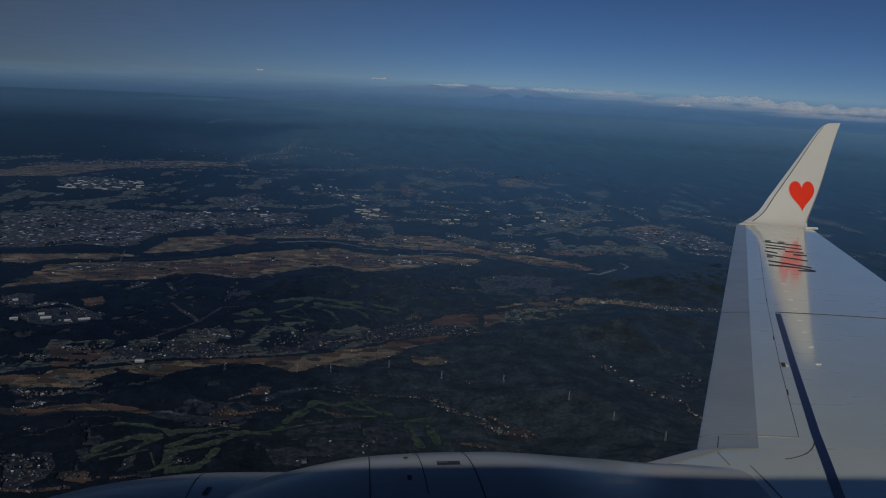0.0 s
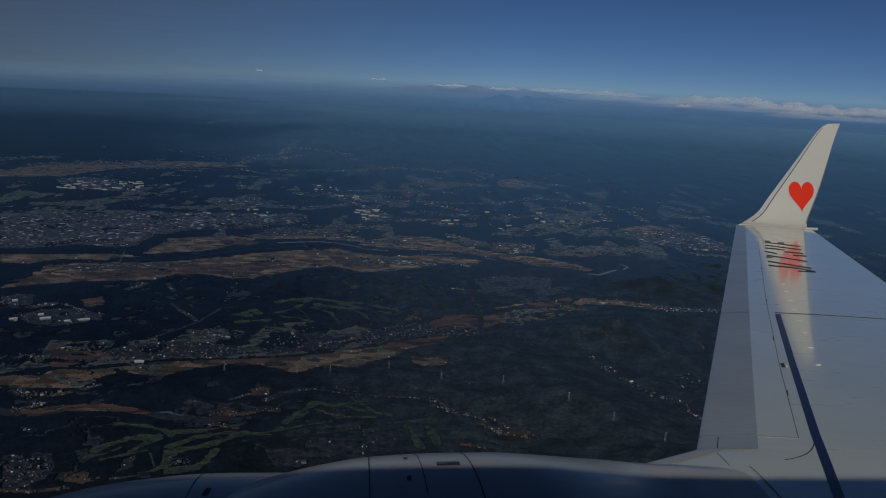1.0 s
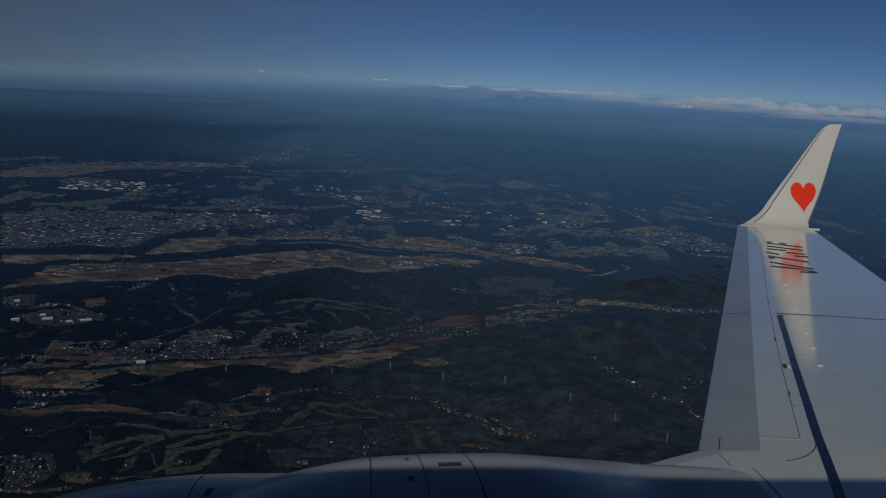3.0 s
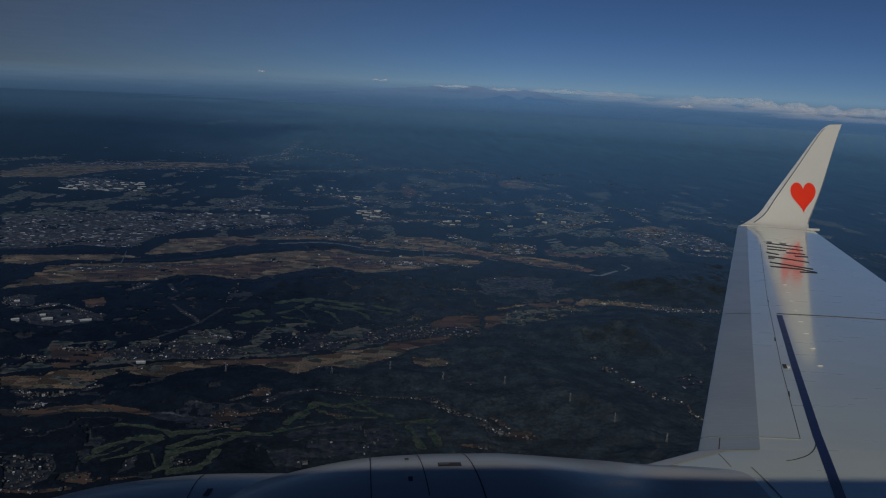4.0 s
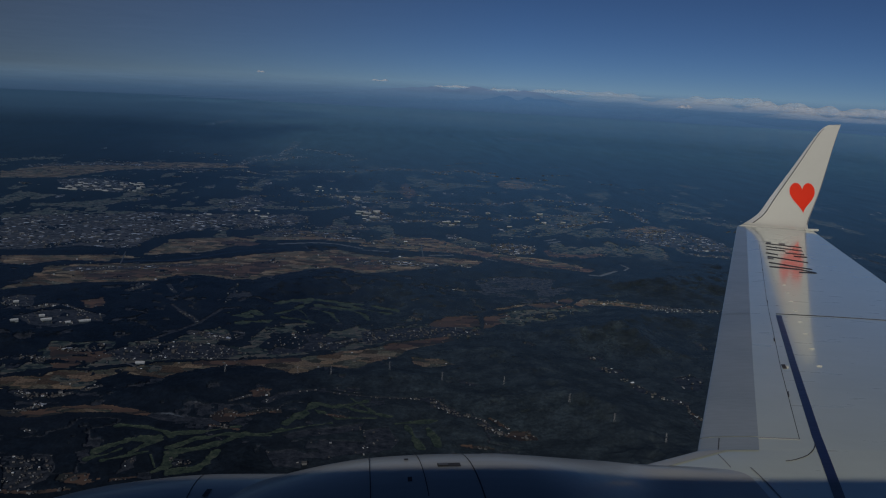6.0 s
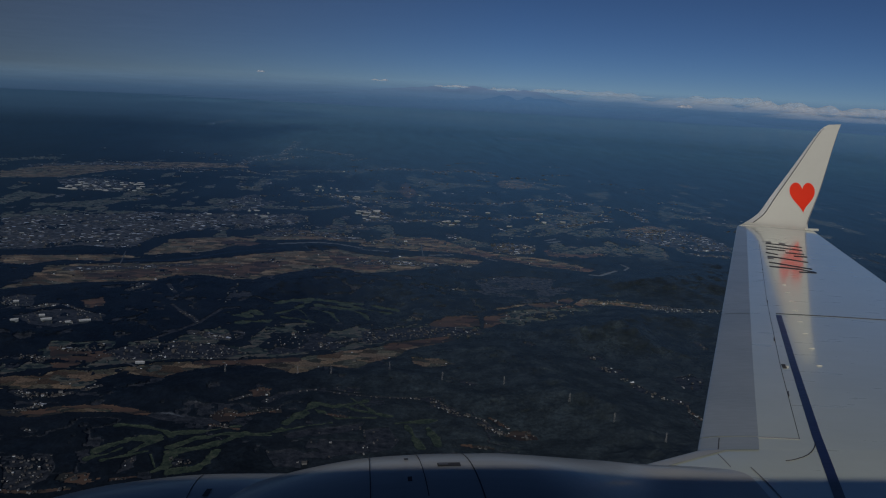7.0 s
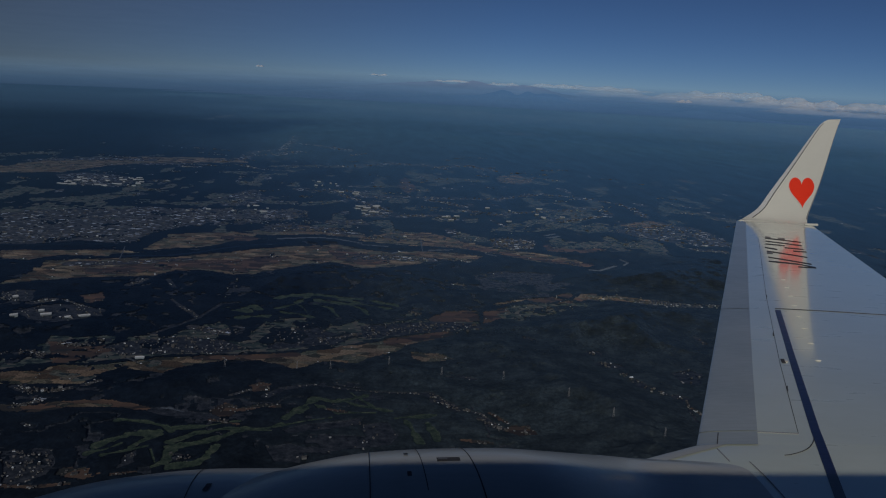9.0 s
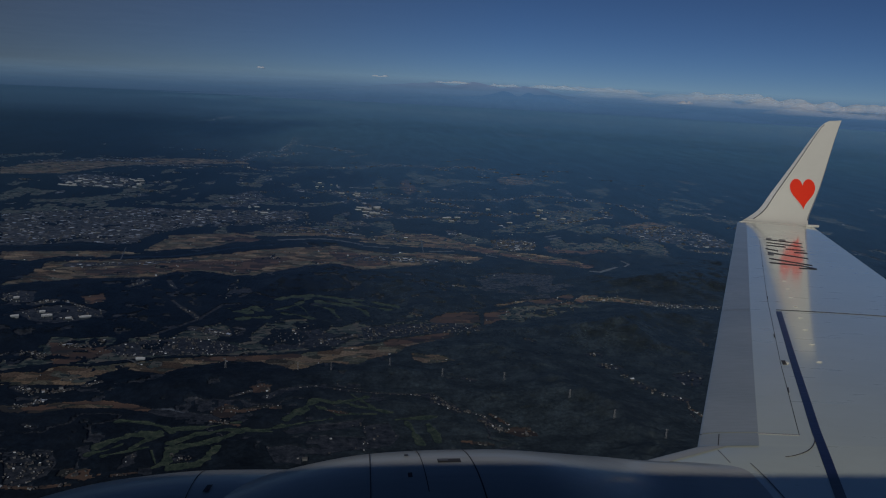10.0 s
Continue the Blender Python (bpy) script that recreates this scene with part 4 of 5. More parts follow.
def cloud(x, y, z, wide, tall, lumps, thick, seed):
    """A cumulus bank: a ragged billowing sheet wrapped round a long core."""
    rng = random.Random(seed)
    ux, uy = y / math.hypot(x, y), -x / math.hypot(x, y)
    vx, vy = x / math.hypot(x, y), y / math.hypot(x, y)
    heads = [(rng.uniform(-0.95, 0.95), rng.uniform(0.2, 0.6), rng.uniform(0.45, 1.0)) for _ in range(lumps)]
    rows = []
    n, m = max(40, int(wide * 1.1)), 18
    for i in range(n + 1):
        s = i / n * 2 - 1
        top = max([0.1] + [k * math.exp(-((s - c) / w) ** 2) for c, w, k in heads]) * (1 - s ** 4)
        row = []
        for j in range(m):
            a = math.pi * (1 + j / (m - 1))
            hz = math.cos(a) * (top if math.cos(a) > 0 else 0.22 * (1 - s ** 4))
            hv = math.sin(a) * (0.4 + top) * (1 - s ** 4)
            p = Vector((s * wide, hv * tall * 1.2, hz * tall * 1.15))
            q = noise.fractal(Vector((p.x * 0.55, p.y * 0.5, p.z)) * (0.8 / tall) + Vector((seed * 3.7, 0, 0)), 1.0, 2.1, 5)
            f = 0.3 * tall * q * (1 - s ** 4)
            row.append((x + ux * (p.x + f * 0.5) + vx * (p.y + f * math.sin(a)), y + uy * (p.x + f * 0.5) + vy * (p.y + f * math.sin(a)), z + p.z + f * math.cos(a) * 0.8))
        rows.append(row)
    ob = mesh_object("cloud", grid_bm(rows), CLOUD, smooth=True)
    layer = ob.data.color_attributes.new("dense", "FLOAT_COLOR", "POINT")
    for i in range(n + 1):
        for j in range(m):
            up = math.cos(math.pi * (1 + j / (m - 1)))
            v = min(1.0, max(0.0, 0.5 + 0.5 * up) ** 0.8) * (1 - (i / n * 2 - 1) ** 4) * thick
            layer.data[i * m + j].color = (v, v, v, 1.0)
    tagged(ob, "small white cumulus cloud low over the horizon" if wide < 90 else "long white bank of cloud low over the horizon", "cloud", "clouds on the horizon")


for i, row in enumerate((
        (-576, 4563, 153, 26, 13, 4, 0.80), (86, 4593, 139, 53, 13, 4, 0.85), (500, 4560, 122, 112, 13, 6, 0.60),
        (788, 4513, 117, 112, 16, 6, 0.45), (1100, 4441, 118, 198, 19, 8, 0.40), (1372, 4359, 117, 263, 26, 8, 0.32),
        (1957, 4122, 107, 263, 42, 9, 0.42), (2195, 3994, 90, 230, 42, 9, 0.46), (2391, 3873, 81, 210, 42, 9, 0.50),
        (2556, 3759, 82, 209, 42, 9, 0.55), (1568, 4260, 88, 425, 45, 8, 0.22), (2000, 4069, 72, 556, 49, 9, 0.24),
        (2426, 3822, 50, 424, 39, 8, 0.32), (1733, 4176, 77, 48, 16, 6, 1.00))):
    cloud(*row, i + 3)


# ---- the aircraft: wing ----
TIP = 15.4
GLOVE = 1.45


def lead(Y):
    """The leading edge at the span station Y; it runs further forward inboard of the slats."""
    glove = max(3.95 - Y, 0.0)
    return Vector((1.97 + 0.513 * (Y - 4) - GLOVE * glove, Y, EYE - 1.98 - 0.0535 * (Y - 4) + 0.03 * glove))


def forward(Y):
    """How far the leading edge runs ahead of the straight line of the slats."""
    return GLOVE * max(3.95 - Y, 0.0)


def chord(Y):
    return 1.656 + (TIP - Y) * 0.1 + max(7.0 - Y, 0) * 0.35 + max(3.95 - Y, 0) * GLOVE


def half_thick(u):
    u = min(max(u, 0.0), 1.0)
    return 0.5 * (0.2969 * math.sqrt(u) - 0.126 * u - 0.3516 * u**2 + 0.2843 * u**3 - 0.1036 * u**4)


def thin_chord(Y):
    return 1.656 + (TIP - Y) * 0.1


def skin(Y, aft, side=1.0):
    """Point on the wing's upper (or lower) skin, aft metres behind the leading edge."""
    c = thin_chord(Y)
    full = chord(Y)
    aft = max(aft + forward(Y), 0.0)
    u = aft / c if aft < 0.3 * c else 0.3 + 0.7 * (aft - 0.3 * c) / (full - 0.3 * c)
    h = half_thick(u) * c * 0.24 * (1.0 if side > 0 else -0.75)
    return lead(Y) + Vector((aft, 0, -0.027 * aft + h))


def skin_normal(p):
    return Vector((0.0, 0.05, 1.0)).normalized()


def edge_normal(Y, aft):
    a, b = skin(Y, aft + 0.004), skin(Y, max(aft - 0.004, 0.0))
    n = (a - b).cross(skin(Y + 0.05, aft) - skin(Y, aft))
    return -n.normalized() if n.z < 0 else n.normalized()


def ribbon(line, width, lift=0.004, steps=10, along_span=True):
    """A strip of paint, seal or joint on the upper skin along (station, aft) points, `width` metres wide."""
    rows = []
    for (y0, a0), (y1, a1) in zip(line, line[1:]):
        for i in range(steps + 1):
            t = i / steps
            Y, A = y0 + (y1 - y0) * t, a0 + (a1 - a0) * t
            if along_span:
                rows.append([skin(Y, A - width / 2), skin(Y, A), skin(Y, A + width / 2)])
            else:
                rows.append([skin(Y - width / 2, A), skin(Y, A), skin(Y + width / 2, A)])
    return slab_bm(rows, skin_normal, lift)


wing = thing("aircraft_wing", "long grey swept airliner wing with an upturned white winglet", "wing")

us = [0.5 * (1 - math.cos(math.pi * i / 26)) for i in range(27)]
rows = []
for Y in sorted([-1.2 + (TIP + 1.2) * k / 75 for k in range(76)] + [3.62 + 0.0275 * k for k in range(20)] + [3.95]):
    c = chord(Y)
    f = forward(Y)
    rows.append([skin(Y, u * c - f) for u in us] + [skin(Y, u * c - f, -1.0) for u in us[-2:0:-1]])
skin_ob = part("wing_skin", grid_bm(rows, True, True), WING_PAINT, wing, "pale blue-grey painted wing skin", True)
# shading normals, not the shape, tilted inboard to lengthen the winglet's reflection
bent_normals = []
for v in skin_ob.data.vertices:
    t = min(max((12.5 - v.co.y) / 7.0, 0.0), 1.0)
    bent_normals.append((v.normal + Vector((-0.024 * t, 0.057 * t, 0.0))).normalized())
skin_ob.data.normals_split_custom_set_from_vertices(bent_normals)


def slat_aft(Y):
    return curve_at([(3.5, 0.375), (5.5, 0.331), (8.3, 0.288), (15.3, 0.195)], Y)


def slat(y0, y1):
    rows = []
    for i in range(25):
        Y = y0 + (y1 - y0) * i / 24
        a = slat_aft(Y)
        row = []
        for j in range(13):
            t = 1 - j / 12
            row.append(skin(Y, a * t * t) + edge_normal(Y, max(a * t * t, 0.004)) * 0.005)
        row += [skin(Y, a * 0.5 * (j / 4) ** 2, -1.0) + Vector((-0.004, 0, -0.006)) for j in range(1, 5)]
        rows.append(row)
    bm = grid_bm(rows)
    part("slat", bm, SLAT_PAINT, wing, "bare grey leading-edge slat", True)


for y0, y1 in ((3.93, 4.12), (4.13, 7.3), (7.315, 11.2), (11.215, 15.15)):
    slat(y0, y1)
# joint behind the slats, hinge gap, spoiler and aileron joints
part("joint", ribbon([(12.6, 0.452), (8.0, 0.494), (5.5, 0.559), (4.1, 0.62)], 0.0035, 0.002), SEAM, wing)
part("joint", ribbon([(4.12, 0.35), (4.1, 0.62)], 0.006, along_span=False), SOFT_SEAM, wing)
part("joint", ribbon([(7.37, 0.58), (7.37, 2.3)], 0.01, along_span=False), SEAM, wing)
part("joint", ribbon([(3.79, 0.52), (3.80, 0.555), (3.82, 0.59), (3.845, 0.625), (3.875, 0.655), (3.915, 0.68), (3.96, 0.698), (4.01, 0.71), (4.07, 0.717)], 0.006), SEAM, wing)
part("joint", ribbon([(4.10, 0.118), (3.94, 0.12)], 0.006, 0.008), SEAM, wing)
part("joint", ribbon([(3.88, 0.12), (3.70, 0.20)], 0.012, along_span=False, lift=0.002), SOFT_SEAM, wing)
part("hinge", ribbon([(5.6, 0.582), (5.5, 0.592)], 0.032, 0.005), SEAM, wing, "dark hinge gap")
part("hinge_plate", ribbon([(5.575, 0.61), (5.53, 0.614)], 0.024, 0.008), WHITE_PAINT, wing, "small white hinge plate")
for Y, A in ((10.0, 0.475), (7.95, 0.5), (6.35, 0.53), (4.9, 0.59)):
    part("hinge", ribbon([(Y + 0.05, A), (Y - 0.05, A)], 0.009, 0.006), SEAM, wing)
part("blue_stripe", ribbon([(7.3, 0.607), (5.66, 0.667), (4.15, 0.733), (3.34, 0.79), (2.4, 0.872)], 0.06), BLUE_PAINT, wing, "dark blue painted stripe")

# small upright blades in a row along the span
for k in range(8):
    Y = [8.96, 8.48, 8.01, 7.55, 7.06, 6.6, 6.1, 5.6][k]
    A = 0.736 + (8.96 - Y) * 0.0437
    bm = bmesh.new()
    p = skin(Y, A)
    w = 0.028
    vs = [bm.verts.new(p + Vector(d)) for d in ((-w, -0.004, 0), (w, -0.004, 0), (w, -0.002, 0.006), (-w * 0.2, -0.002, 0.008),
                                               (-w, 0.004, 0), (w, 0.004, 0), (w, 0.002, 0.006), (-w * 0.2, 0.002, 0.008))]
    for f in ((0, 1, 2, 3), (7, 6, 5, 4), (0, 4, 5, 1), (1, 5, 6, 2), (2, 6, 7, 3), (3, 7, 4, 0)):
        bm.faces.new([vs[i] for i in f])
    part("vortex_blade", bm, WHITE_PAINT, wing, "small white upright blade")

# lettering too slanted to be read: plain bars
for y0, a0, y1, a1, w in ((12.73, 0.57, 12.51, 1.22, 0.1), (12.37, 0.574, 12.1, 1.206, 0.1), (12.04, 0.568, 11.96, 0.9, 0.1),
                          (11.74, 0.889, 11.68, 1.208, 0.1), (11.65, 0.55, 11.48, 0.751, 0.1), (11.43, 1.017, 11.43, 1.238, 0.1),
                          (11.26, 0.574, 10.88, 1.21, 0.085), (10.68, 0.582, 10.28, 1.225, 0.085), (10.31, 0.581, 10.21, 1.029, 0.085),
                          (9.98, 1.006, 10.0, 1.266, 0.07), (10.21, 1.029, 10.02, 1.267, 0.07)):
    part("lettering_bar", ribbon([(y0, a0), (y1, a1)], w, along_span=False), BLACK_PAINT, wing, "black slanted lettering stroke")
for y0, a0, a1, w in ((12.86, 0.575, 0.675, 0.2), (12.8, 0.816, 0.935, 0.18), (11.1, 0.57, 0.667, 0.2)):
    part("lettering_block", ribbon([(y0, a0), (y0, a1)], w, along_span=False), GREY_MARK, wing, "grey lettering block")

# ---- winglet ----
LEAD_KEYS = [(0.0, (7.80, 15.30, -2.575)), (0.10, (8.0, 15.45, -2.53)), (0.22, (8.345, 15.6, -2.345)), (0.36, (8.655, 15.78, -2.024)),
             (0.58, (9.154, 15.98, -1.424)), (0.88, (9.80, 16.25, -0.64)), (0.95, (9.94, 16.29, -0.52)), (1.0, (10.06, 16.31, -0.46))]
TRAIL_KEYS = [(0.0, (9.42, 15.30, -2.632)), (0.10, (9.43, 15.48, -2.61)), (0.22, (9.52, 15.65, -2.48)), (0.36, (9.64, 15.76, -2.27)),
              (0.58, (9.837, 15.9, -1.816)), (0.88, (10.14, 16.15, -0.92)), (0.95, (10.27, 16.26, -0.6)), (1.0, (10.34, 16.31, -0.44))]


def station(keys, s):
    return Vector([curve_at([(k, v[i]) for k, v in keys], s) for i in range(3)]) + Vector((0, 0, EYE))


def winglet_point(s, u, side=1.0, lift=0.0):
    """Point on the winglet: s up its height, u from the front to the back; side 1 faces the cabin."""
    a, b = station(LEAD_KEYS, s), station(TRAIL_KEYS, s)
    a2, b2 = station(LEAD_KEYS, min(s + 0.01, 1.0)), station(TRAIL_KEYS, min(s + 0.01, 1.0))
    a1, b1 = station(LEAD_KEYS, max(s - 0.01, 0.0)), station(TRAIL_KEYS, max(s - 0.01, 0.0))
    up = ((a2 + b2) - (a1 + b1)).normalized()
    n = up.cross(b - a).normalized()
    if n.y > 0 or (abs(n.y) < 0.2 and n.z < 0):
        n = -n
    c = (b - a).length
    return a + (b - a) * u + n * (side * half_thick(u) * c * (0.2 - 0.08 * s) + lift)


rows = []
for k in range(49):
    s = k / 48
    rows.append([winglet_point(s, u) for u in us] + [winglet_point(s, u, -1.0) for u in us[-2:0:-1]])
part("winglet", grid_bm(rows, True, True), WHITE_PAINT, wing, "tall upturned white winglet", True)
rows = []
for k in range(33):
    s = 0.10 + 0.84 * k / 32
    e = 0.03 + 0.05 / (0.5 + s)
    rows.append([winglet_point(s, e * t, 1.0, 0.004) for t in (1.0, 0.7, 0.4, 0.15, 0.02)] + [winglet_point(s, e * t, -1.0, -0.004) for t in (0.02, 0.3, 0.7, 1.0)])
part("leading_edge", grid_bm(rows), METAL_EDGE, wing, "bare metal winglet leading edge", True)
rows = []
for k in range(33):
    s = 0.10 + 0.84 * k / 32
    e = 0.03 + 0.05 / (0.5 + s)
    rows.append([winglet_point(s, e, 1.0, 0.005), winglet_point(s, e + 0.022, 1.0, 0.005)])
part("edge_joint", grid_bm(rows), SEAM, wing)


rows = []
for k in range(33):
    s = 0.16 + 0.8 * k / 32
    rows.append([winglet_point(s, u, 1.0, 0.004) for u in (0.975, 0.99, 1.0)] + [winglet_point(s, 0.99, -1.0, -0.004)])
part("trailing_edge", grid_bm(rows), SOFT_SEAM, wing, "dark thin trailing edge")


def heart_outline(k):
    t = 2 * math.pi * k
    return 16 * math.sin(t) ** 3 / 17.0, (13 * math.cos(t) - 5 * math.cos(2 * t) - 2 * math.cos(3 * t) - math.cos(4 * t)) / 17.0


def heart(scale, lift, material, name, label):
    """A heart laid on the winglet's face."""
    n, rings = 48, 4
    bm = bmesh.new()

    def at(px, pz):
        # px aft and pz up, in metres, from the heart's middle
        z, x, u = EYE - 1.965 + pz, 9.40 + px - 0.02 * (pz - 0.14), 0.6
        for _ in range(6):
            lo, hi = 0.0, 1.0
            for _ in range(20):
                mid = (lo + hi) / 2
                if station(LEAD_KEYS, mid).z * (1 - u) + station(TRAIL_KEYS, mid).z * u < z:
                    lo = mid
                else:
                    hi = mid
            a, b = station(LEAD_KEYS, lo), station(TRAIL_KEYS, lo)
            u = min(max((x - a.x) / (b.x - a.x), 0.02), 0.995)
        return winglet_point(lo, u, 1.0, lift)
    centre = bm.verts.new(at(0, 0))
    last = None
    for r in range(1, rings + 1):
        ring = []
        for k in range(n):
            hx, hz = heart_outline(k / n)
            ring.append(bm.verts.new(at(hx * scale * 0.89 * r / rings, hz * scale * 1.06 * r / rings)))
        for k in range(n):
            j = (k + 1) % n
            bm.faces.new((centre, ring[k], ring[j]) if last is None else (last[k], ring[k], ring[j], last[j]))
        last = ring
    part(name, bm, material, wing, label)


heart(0.372, 0.004, PINK_PAINT, "heart_outline", "thin pale outline of the heart")
heart(0.352, 0.008, RED_PAINT, "heart", "bright red painted heart")
bm = box_bm(0.30, 0.05, 0.05, (9.36, 15.22, EYE - 2.60))
bmesh.ops.bevel(bm, geom=bm.edges[:], offset=0.012, segments=2, affect="EDGES")
part("tip_light", bm, WHITE_PAINT, wing, "small white tip lamp fairing")

# ---- engine ----
engine = thing("jet_engine", "white jet engine cowling slung ahead of the wing", "engine")
NY, NZ = 3.1, EYE - 2.79
RADIUS = [(-1.82, 0.70), (-1.78, 0.76), (-1.66, 0.82), (-1.5, 0.867), (-1.27, 0.93), (-1.06, 0.967), (-0.74, 1.0), (-0.4, 1.005), (0.6, 1.0), (1.3, 0.95), (2.2, 0.8), (2.9, 0.62)]


def nacelle_point(x, phi, lift=0.0):
    r = curve_at(RADIUS, x) + lift
    return Vector((x, NY - r * math.sin(phi), NZ + r * math.cos(phi)))


def nacelle_rows(x0, x1, n, lift=0.0):
    return [[nacelle_point(x0 + (x1 - x0) * i / n, 2 * math.pi * j / 96, lift) for j in range(96)] for i in range(n + 1)]


part("inlet_cowl", grid_bm(nacelle_rows(-1.62, -0.7065, 24), True), COWL_PAINT, engine, "white inlet cowl", True)
lip = nacelle_rows(-1.82, -1.625, 10)
lip = [[Vector((-1.6, NY + (p.y - NY) * 0.86, NZ + (p.z - NZ) * 0.86)) for p in lip[0]]] + lip
part("inlet_lip", grid_bm(lip, True), METAL_EDGE, engine, "polished metal inlet lip", True)
part("fan_cowl", grid_bm(nacelle_rows(-0.7055, 2.9, 60), True, False), COWL_PAINT, engine, "white fan cowl", True)
bm = bmesh.new()
bmesh.ops.create_cone(bm, cap_ends=True, segments=48, radius1=0.58, radius2=0.3, depth=0.9, matrix=Matrix.Translation((3.2, NY, NZ)) @ pose(0, 0, 0, 0, 90, 0))
part("exhaust", bm, METAL_EDGE, engine, smooth=True)
bm = bmesh.new()
bmesh.ops.create_cone(bm, cap_ends=True, segments=48, radius1=0.8, radius2=0.8, depth=0.05, matrix=Matrix.Translation((-1.2, NY, NZ)) @ pose(0, 0, 0, 0, 90, 0))
part("fan", bm, SEAM, engine)

# fairing that carries the engine: a broad hump from the cowl back into the wing
HY = 2.95
CREST = [(-1.1, -2.03), (-0.663, -1.905), (-0.509, -1.85), (-0.38, -1.802), (-0.173, -1.746), (0.036, -1.706), (0.301, -1.685), (0.516, -1.68),
         (0.679, -1.682), (0.9, -1.697), (1.152, -1.718), (1.38, -1.739), (1.6, -1.758), (1.873, -1.79), (2.164, -1.88), (2.8, -2.2), (3.6, -2.6)]
GIRTH = [(-1.1, 0.85), (0.9, 0.85), (1.6, 0.8), (3.6, 0.7)]


def hump_point(x, phi, lift=0.0):
    r = curve_at(GIRTH, x)
    zc = EYE + curve_at(CREST, x) - 0.89 * r
    # it grows and sweeps outboard as it runs aft into the wing
    t = min(max((x - 0.75) / 0.95, 0.0), 1.0)
    s = 1 + 0.25 * t * t * (3 - 2 * t)
    return Vector((x * s, (HY - (r + lift) * math.sin(phi)) * s, EYE + (zc - EYE + (r + lift) * math.cos(phi)) * s))


rows = [[hump_point(-1.1 + 4.7 * i / 90, radians(-100 + 200 * j / 60)) for j in range(61)] for i in range(91)]
part("pylon_fairing", grid_bm(rows), COWL_PAINT, engine, "smooth white pylon fairing", True)


def hump_seam(name, x0, x1, a0, a1, width, material, lift=0.004, lean=0.0):
    rows = []
    for i in range(25):
        t = i / 24
        x = x0 + (x1 - x0) * t + lean * math.sin(t * math.pi)
        p = radians(a0 + (a1 - a0) * t)
        rows.append([hump_point(x - width / 2, p, lift), hump_point(x + width / 2, p, lift)])
    part(name, grid_bm(rows), material, engine)


def hump_patch(name, x0, x1, a0, a1, material, label="", lift=0.004):
    rows = [[hump_point(x0 + (x1 - x0) * j / 4, radians(a0 + (a1 - a0) * i / 4), lift) for j in range(5)] for i in range(5)]
    part(name, grid_bm(rows), material, engine, label)


hump_seam("panel_joint", 0.066, 0.075, -32, 60, 0.004, SEAM)
hump_seam("panel_joint", 0.27, 0.30, -32, 9, 0.004, SEAM)
hump_seam("panel_joint", 0.075, 0.30, 9, 9, 0.006, SOFT_SEAM)
hump_seam("panel_joint", 0.475, 0.58, -32, 60, 0.006, SEAM)
hump_seam("panel_joint", 0.9, 1.35, -18, -16, 0.006, SOFT_SEAM)
hump_patch("latch", 0.355, 0.455, -9, -6, SEAM, "dark recessed latch")
hump_patch("latch_handle", 0.36, 0.40, -8.4, -6.6, GREY_MARK, "grey latch handle", 0.008)
hump_patch("vent", 0.218, 0.236, -15.5, -13.5, SEAM, "small dark drain hole")
hump_patch("vent", 0.222, 0.24, -0.5, 2.0, SEAM, "small dark drain hole")
for x, a in ((1.20, 6), (1.28, 3), (1.37, 5), (1.45, 3), (1.56, 0), (1.63, -1), (1.70, 0), (1.76, 2), (1.80, 5), (1.84, 8), (1.27, 10)):
    hump_patch("rivet", x - 0.005, x + 0.005, a - 0.4, a + 0.4, GREY_MARK)
rows = []
for i in range(21):
    p = radians(-28 + 40 * i / 20)
    rows.append([nacelle_point(-0.7085, p, 0.002), nacelle_point(-0.7045, p, 0.002)])
part("cowl_joint", grid_bm(rows), SEAM, engine)
rows = [[nacelle_point(-0.645 + 0.012 * j + 0.008 * i / 4, radians(-7 + 4 * (4 - i) / 4), 0.004) for j in range(3)] for i in range(5)]
part("cowl_latch", grid_bm(rows), SEAM, engine, "dark recessed latch")

# fillet that carries the hump over the wing root, with a crease along its outer foot
def hump_height(x, y):
    p = x
    for _ in range(30):
        t = min(max((p - 0.75) / 0.95, 0.0), 1.0)
        g = 1 + 0.25 * t * t * (3 - 2 * t)
        p = 0.5 * p + 0.5 * x / g
    r = curve_at(GIRTH, p)
    sine = min(max((HY - y / g) / r, -0.98), 0.98)
    return EYE + (curve_at(CREST, p) - 0.89 * r + r * math.sqrt(1 - sine * sine)) * g


def fillet_end(y):
    return y * (0.577 + 0.16 * (3.69 - y))


def root_point(x, y):
    a = hump_height(x, y) + 0.003
    aft = x - lead(y).x
    if aft < 0:
        return Vector((x, y, a))
    inner = min(max((3.735 - y) / 0.16, 0.0), 1.0)
    fade = min(max((fillet_end(y) - x) / 0.45, 0.0), 1.0)
    b = skin(y, aft - forward(y)).z - 0.006 + 0.048 * fade * inner * inner * (3 - 2 * inner)
    top, k = max(a, b), 0.03
    return Vector((x, y, top + k * math.log(math.exp((a - top) / k) + math.exp((b - top) / k)) * (1 if inner > 0 else 0)))


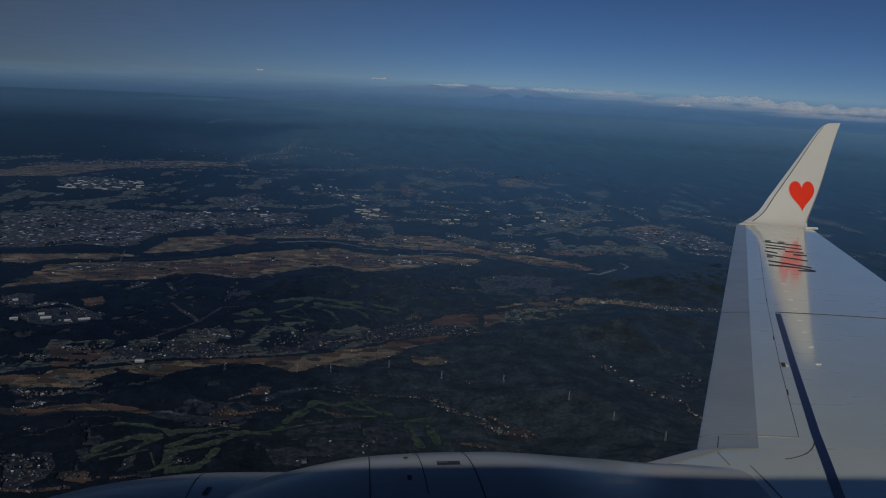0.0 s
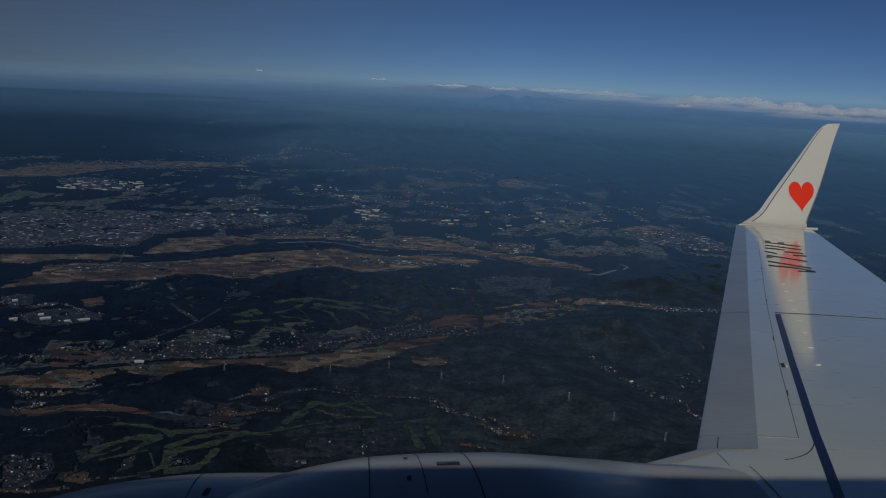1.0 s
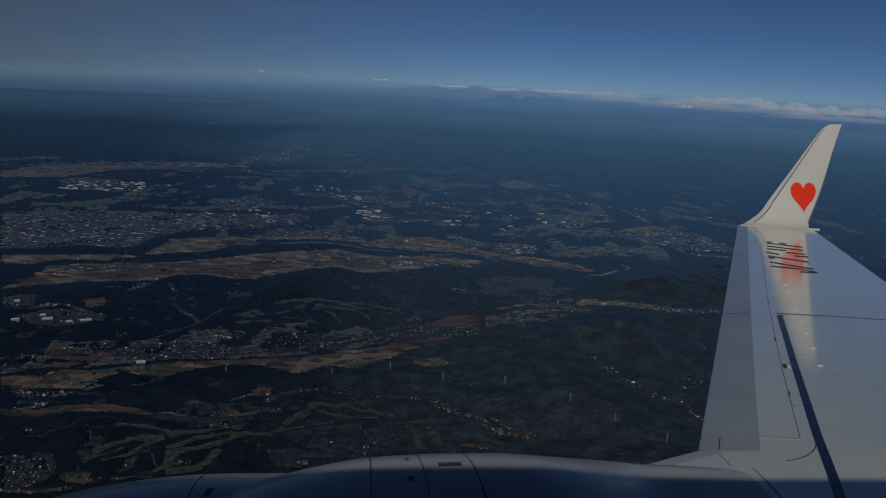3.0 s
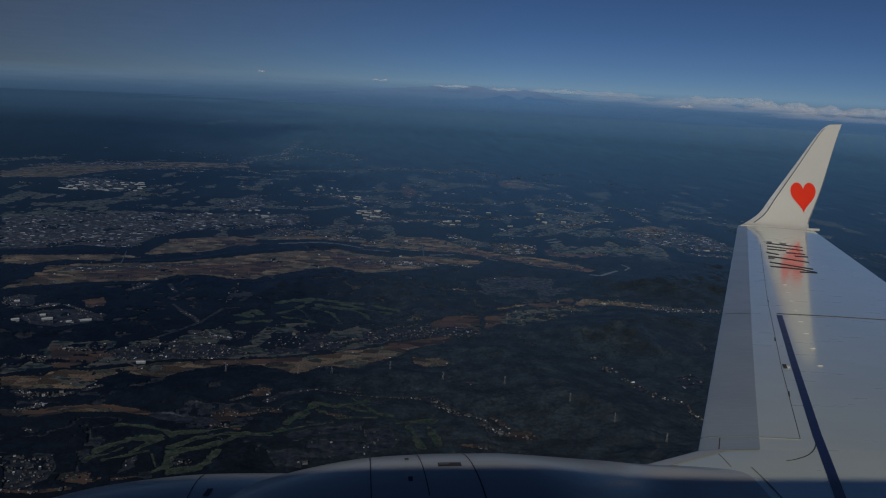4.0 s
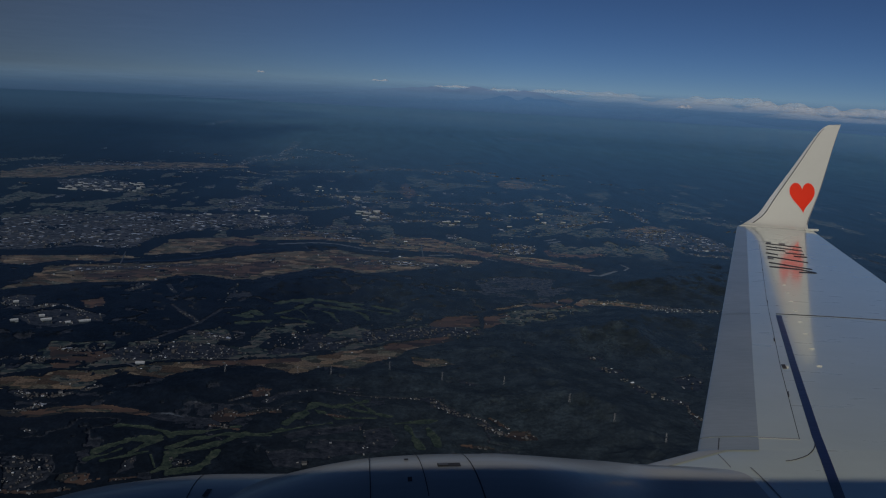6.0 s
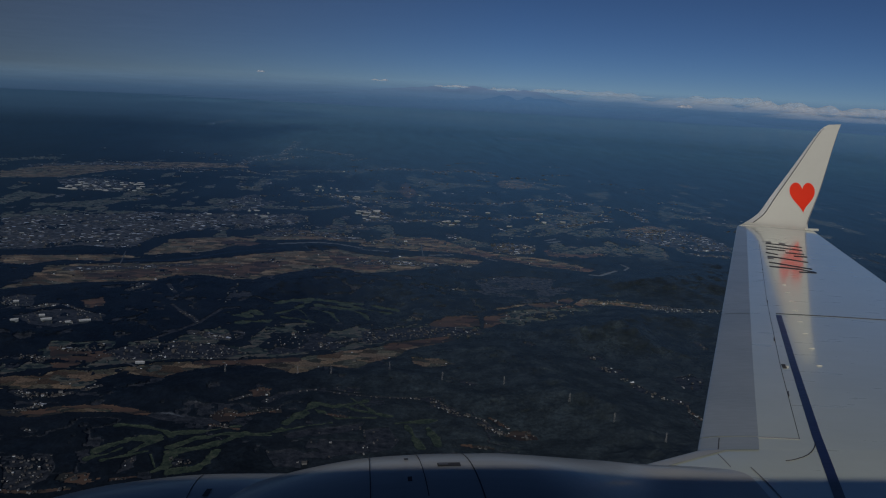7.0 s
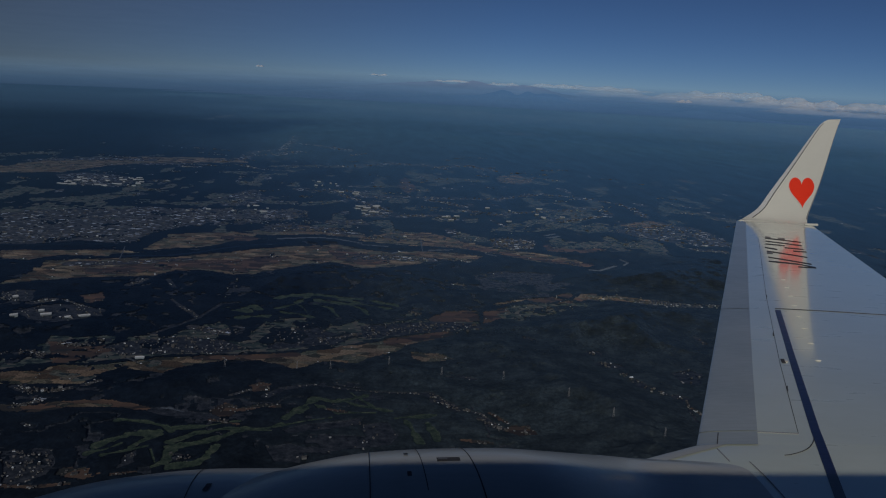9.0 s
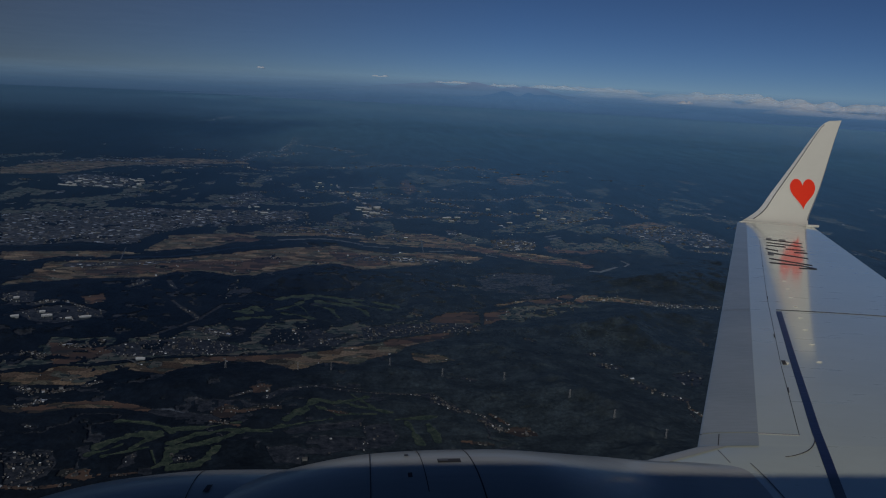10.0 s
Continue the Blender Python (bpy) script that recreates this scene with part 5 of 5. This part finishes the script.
rows = []
for i in range(41):
    y = 2.2 + 1.55 * (i / 40) ** 0.8
    x0 = max(lead(y).x - 0.06, 0.2)
    x1 = fillet_end(y)
    rows.append([root_point(x0 + (x1 - x0) * (j / 70) ** 1.3, y) for j in range(71)])
part("root_fillet", grid_bm(rows), COWL_PAINT, engine, "smooth pale fillet over the wing root", True)
rows = []
for i in range(25):
    y = 2.9 + 0.8 * i / 24
    rows.append([root_point(fillet_end(y) + d, y) + Vector((0, 0, 0.008)) for d in (-0.004, 0.004)])
part("panel_joint", grid_bm(rows), SOFT_SEAM, engine)
rows = []
for i in range(15):
    y = 3.66 + 0.34 * i / 14
    nose = [skin(y, 0.2 * (1 - j / 12) ** 2 - forward(y)) + edge_normal(y, 0.2 * (1 - j / 12) ** 2 + 0.004 - forward(y)) * 0.004 for j in range(13)]
    rows.append(nose + [skin(y, 0.08 * (j / 4) ** 2 - forward(y), -1.0) + Vector((-0.004, 0, -0.005)) for j in range(1, 5)])
part("root_cap", grid_bm(rows), COWL_PAINT, engine, "pale cap over the inner leading edge", True)

# ---- fuselage round the seat ----
# unseen; sized and placed so its shadow line falls across the engine
FY, FZ = -1.40, EYE - 0.75
RO, RI = 1.75, 1.67
fuselage = thing("fuselage", "unseen airliner fuselage, darkened outside, with a row of cabin windows", "aircraft", kind="structure")


centres = [0.05 + 0.508 * i for i in range(-28, 36)]
xs = sorted({round(m + d, 4) for m in centres for d in (-0.155, 0.155)} | {-15.0, 19.0})
phis = [radians(a) for a in (0, 12, 24, 36, 48, 56, 61, 74, 82, 92, 104, 116, 128, 140, 155, 170, 190, 205, 220, 232, 244, 256, 268, 278, 286, 299, 304, 312, 324, 336, 348)]


def tube(radius):
    bm = bmesh.new()
    vs = [[bm.verts.new((x, FY + radius * math.sin(p), FZ + radius * math.cos(p))) for p in phis] for x in xs]
    for i in range(len(xs) - 1):
        mid = (xs[i] + xs[i + 1]) / 2
        for j in range(len(phis)):
            k = (j + 1) % len(phis)
            a = (phis[j] + phis[k]) / 2
            if any(abs(mid - c) < 0.1 for c in centres) and (radians(62) < a < radians(73) or radians(287) < a < radians(298)):
                continue
            bm.faces.new((vs[i][j], vs[i][k], vs[i + 1][k], vs[i + 1][j]))
    return bm


bm = tube(RO)
part("outer_skin", bm, HULL_DARK, fuselage, "unseen outer skin, darkened to deepen shade on the engine", True)
part("cabin_lining", tube(RI), CABIN, fuselage, "pale cabin lining", True)
for x in (-15.0, 19.0):
    bm = bmesh.new()
    bmesh.ops.create_cone(bm, cap_ends=True, segments=48, radius1=1.77, radius2=1.77, depth=0.06, matrix=Matrix.Translation((x, FY, FZ)) @ pose(0, 0, 0, 0, 90, 0))
    part("bulkhead", bm, CABIN, fuselage)
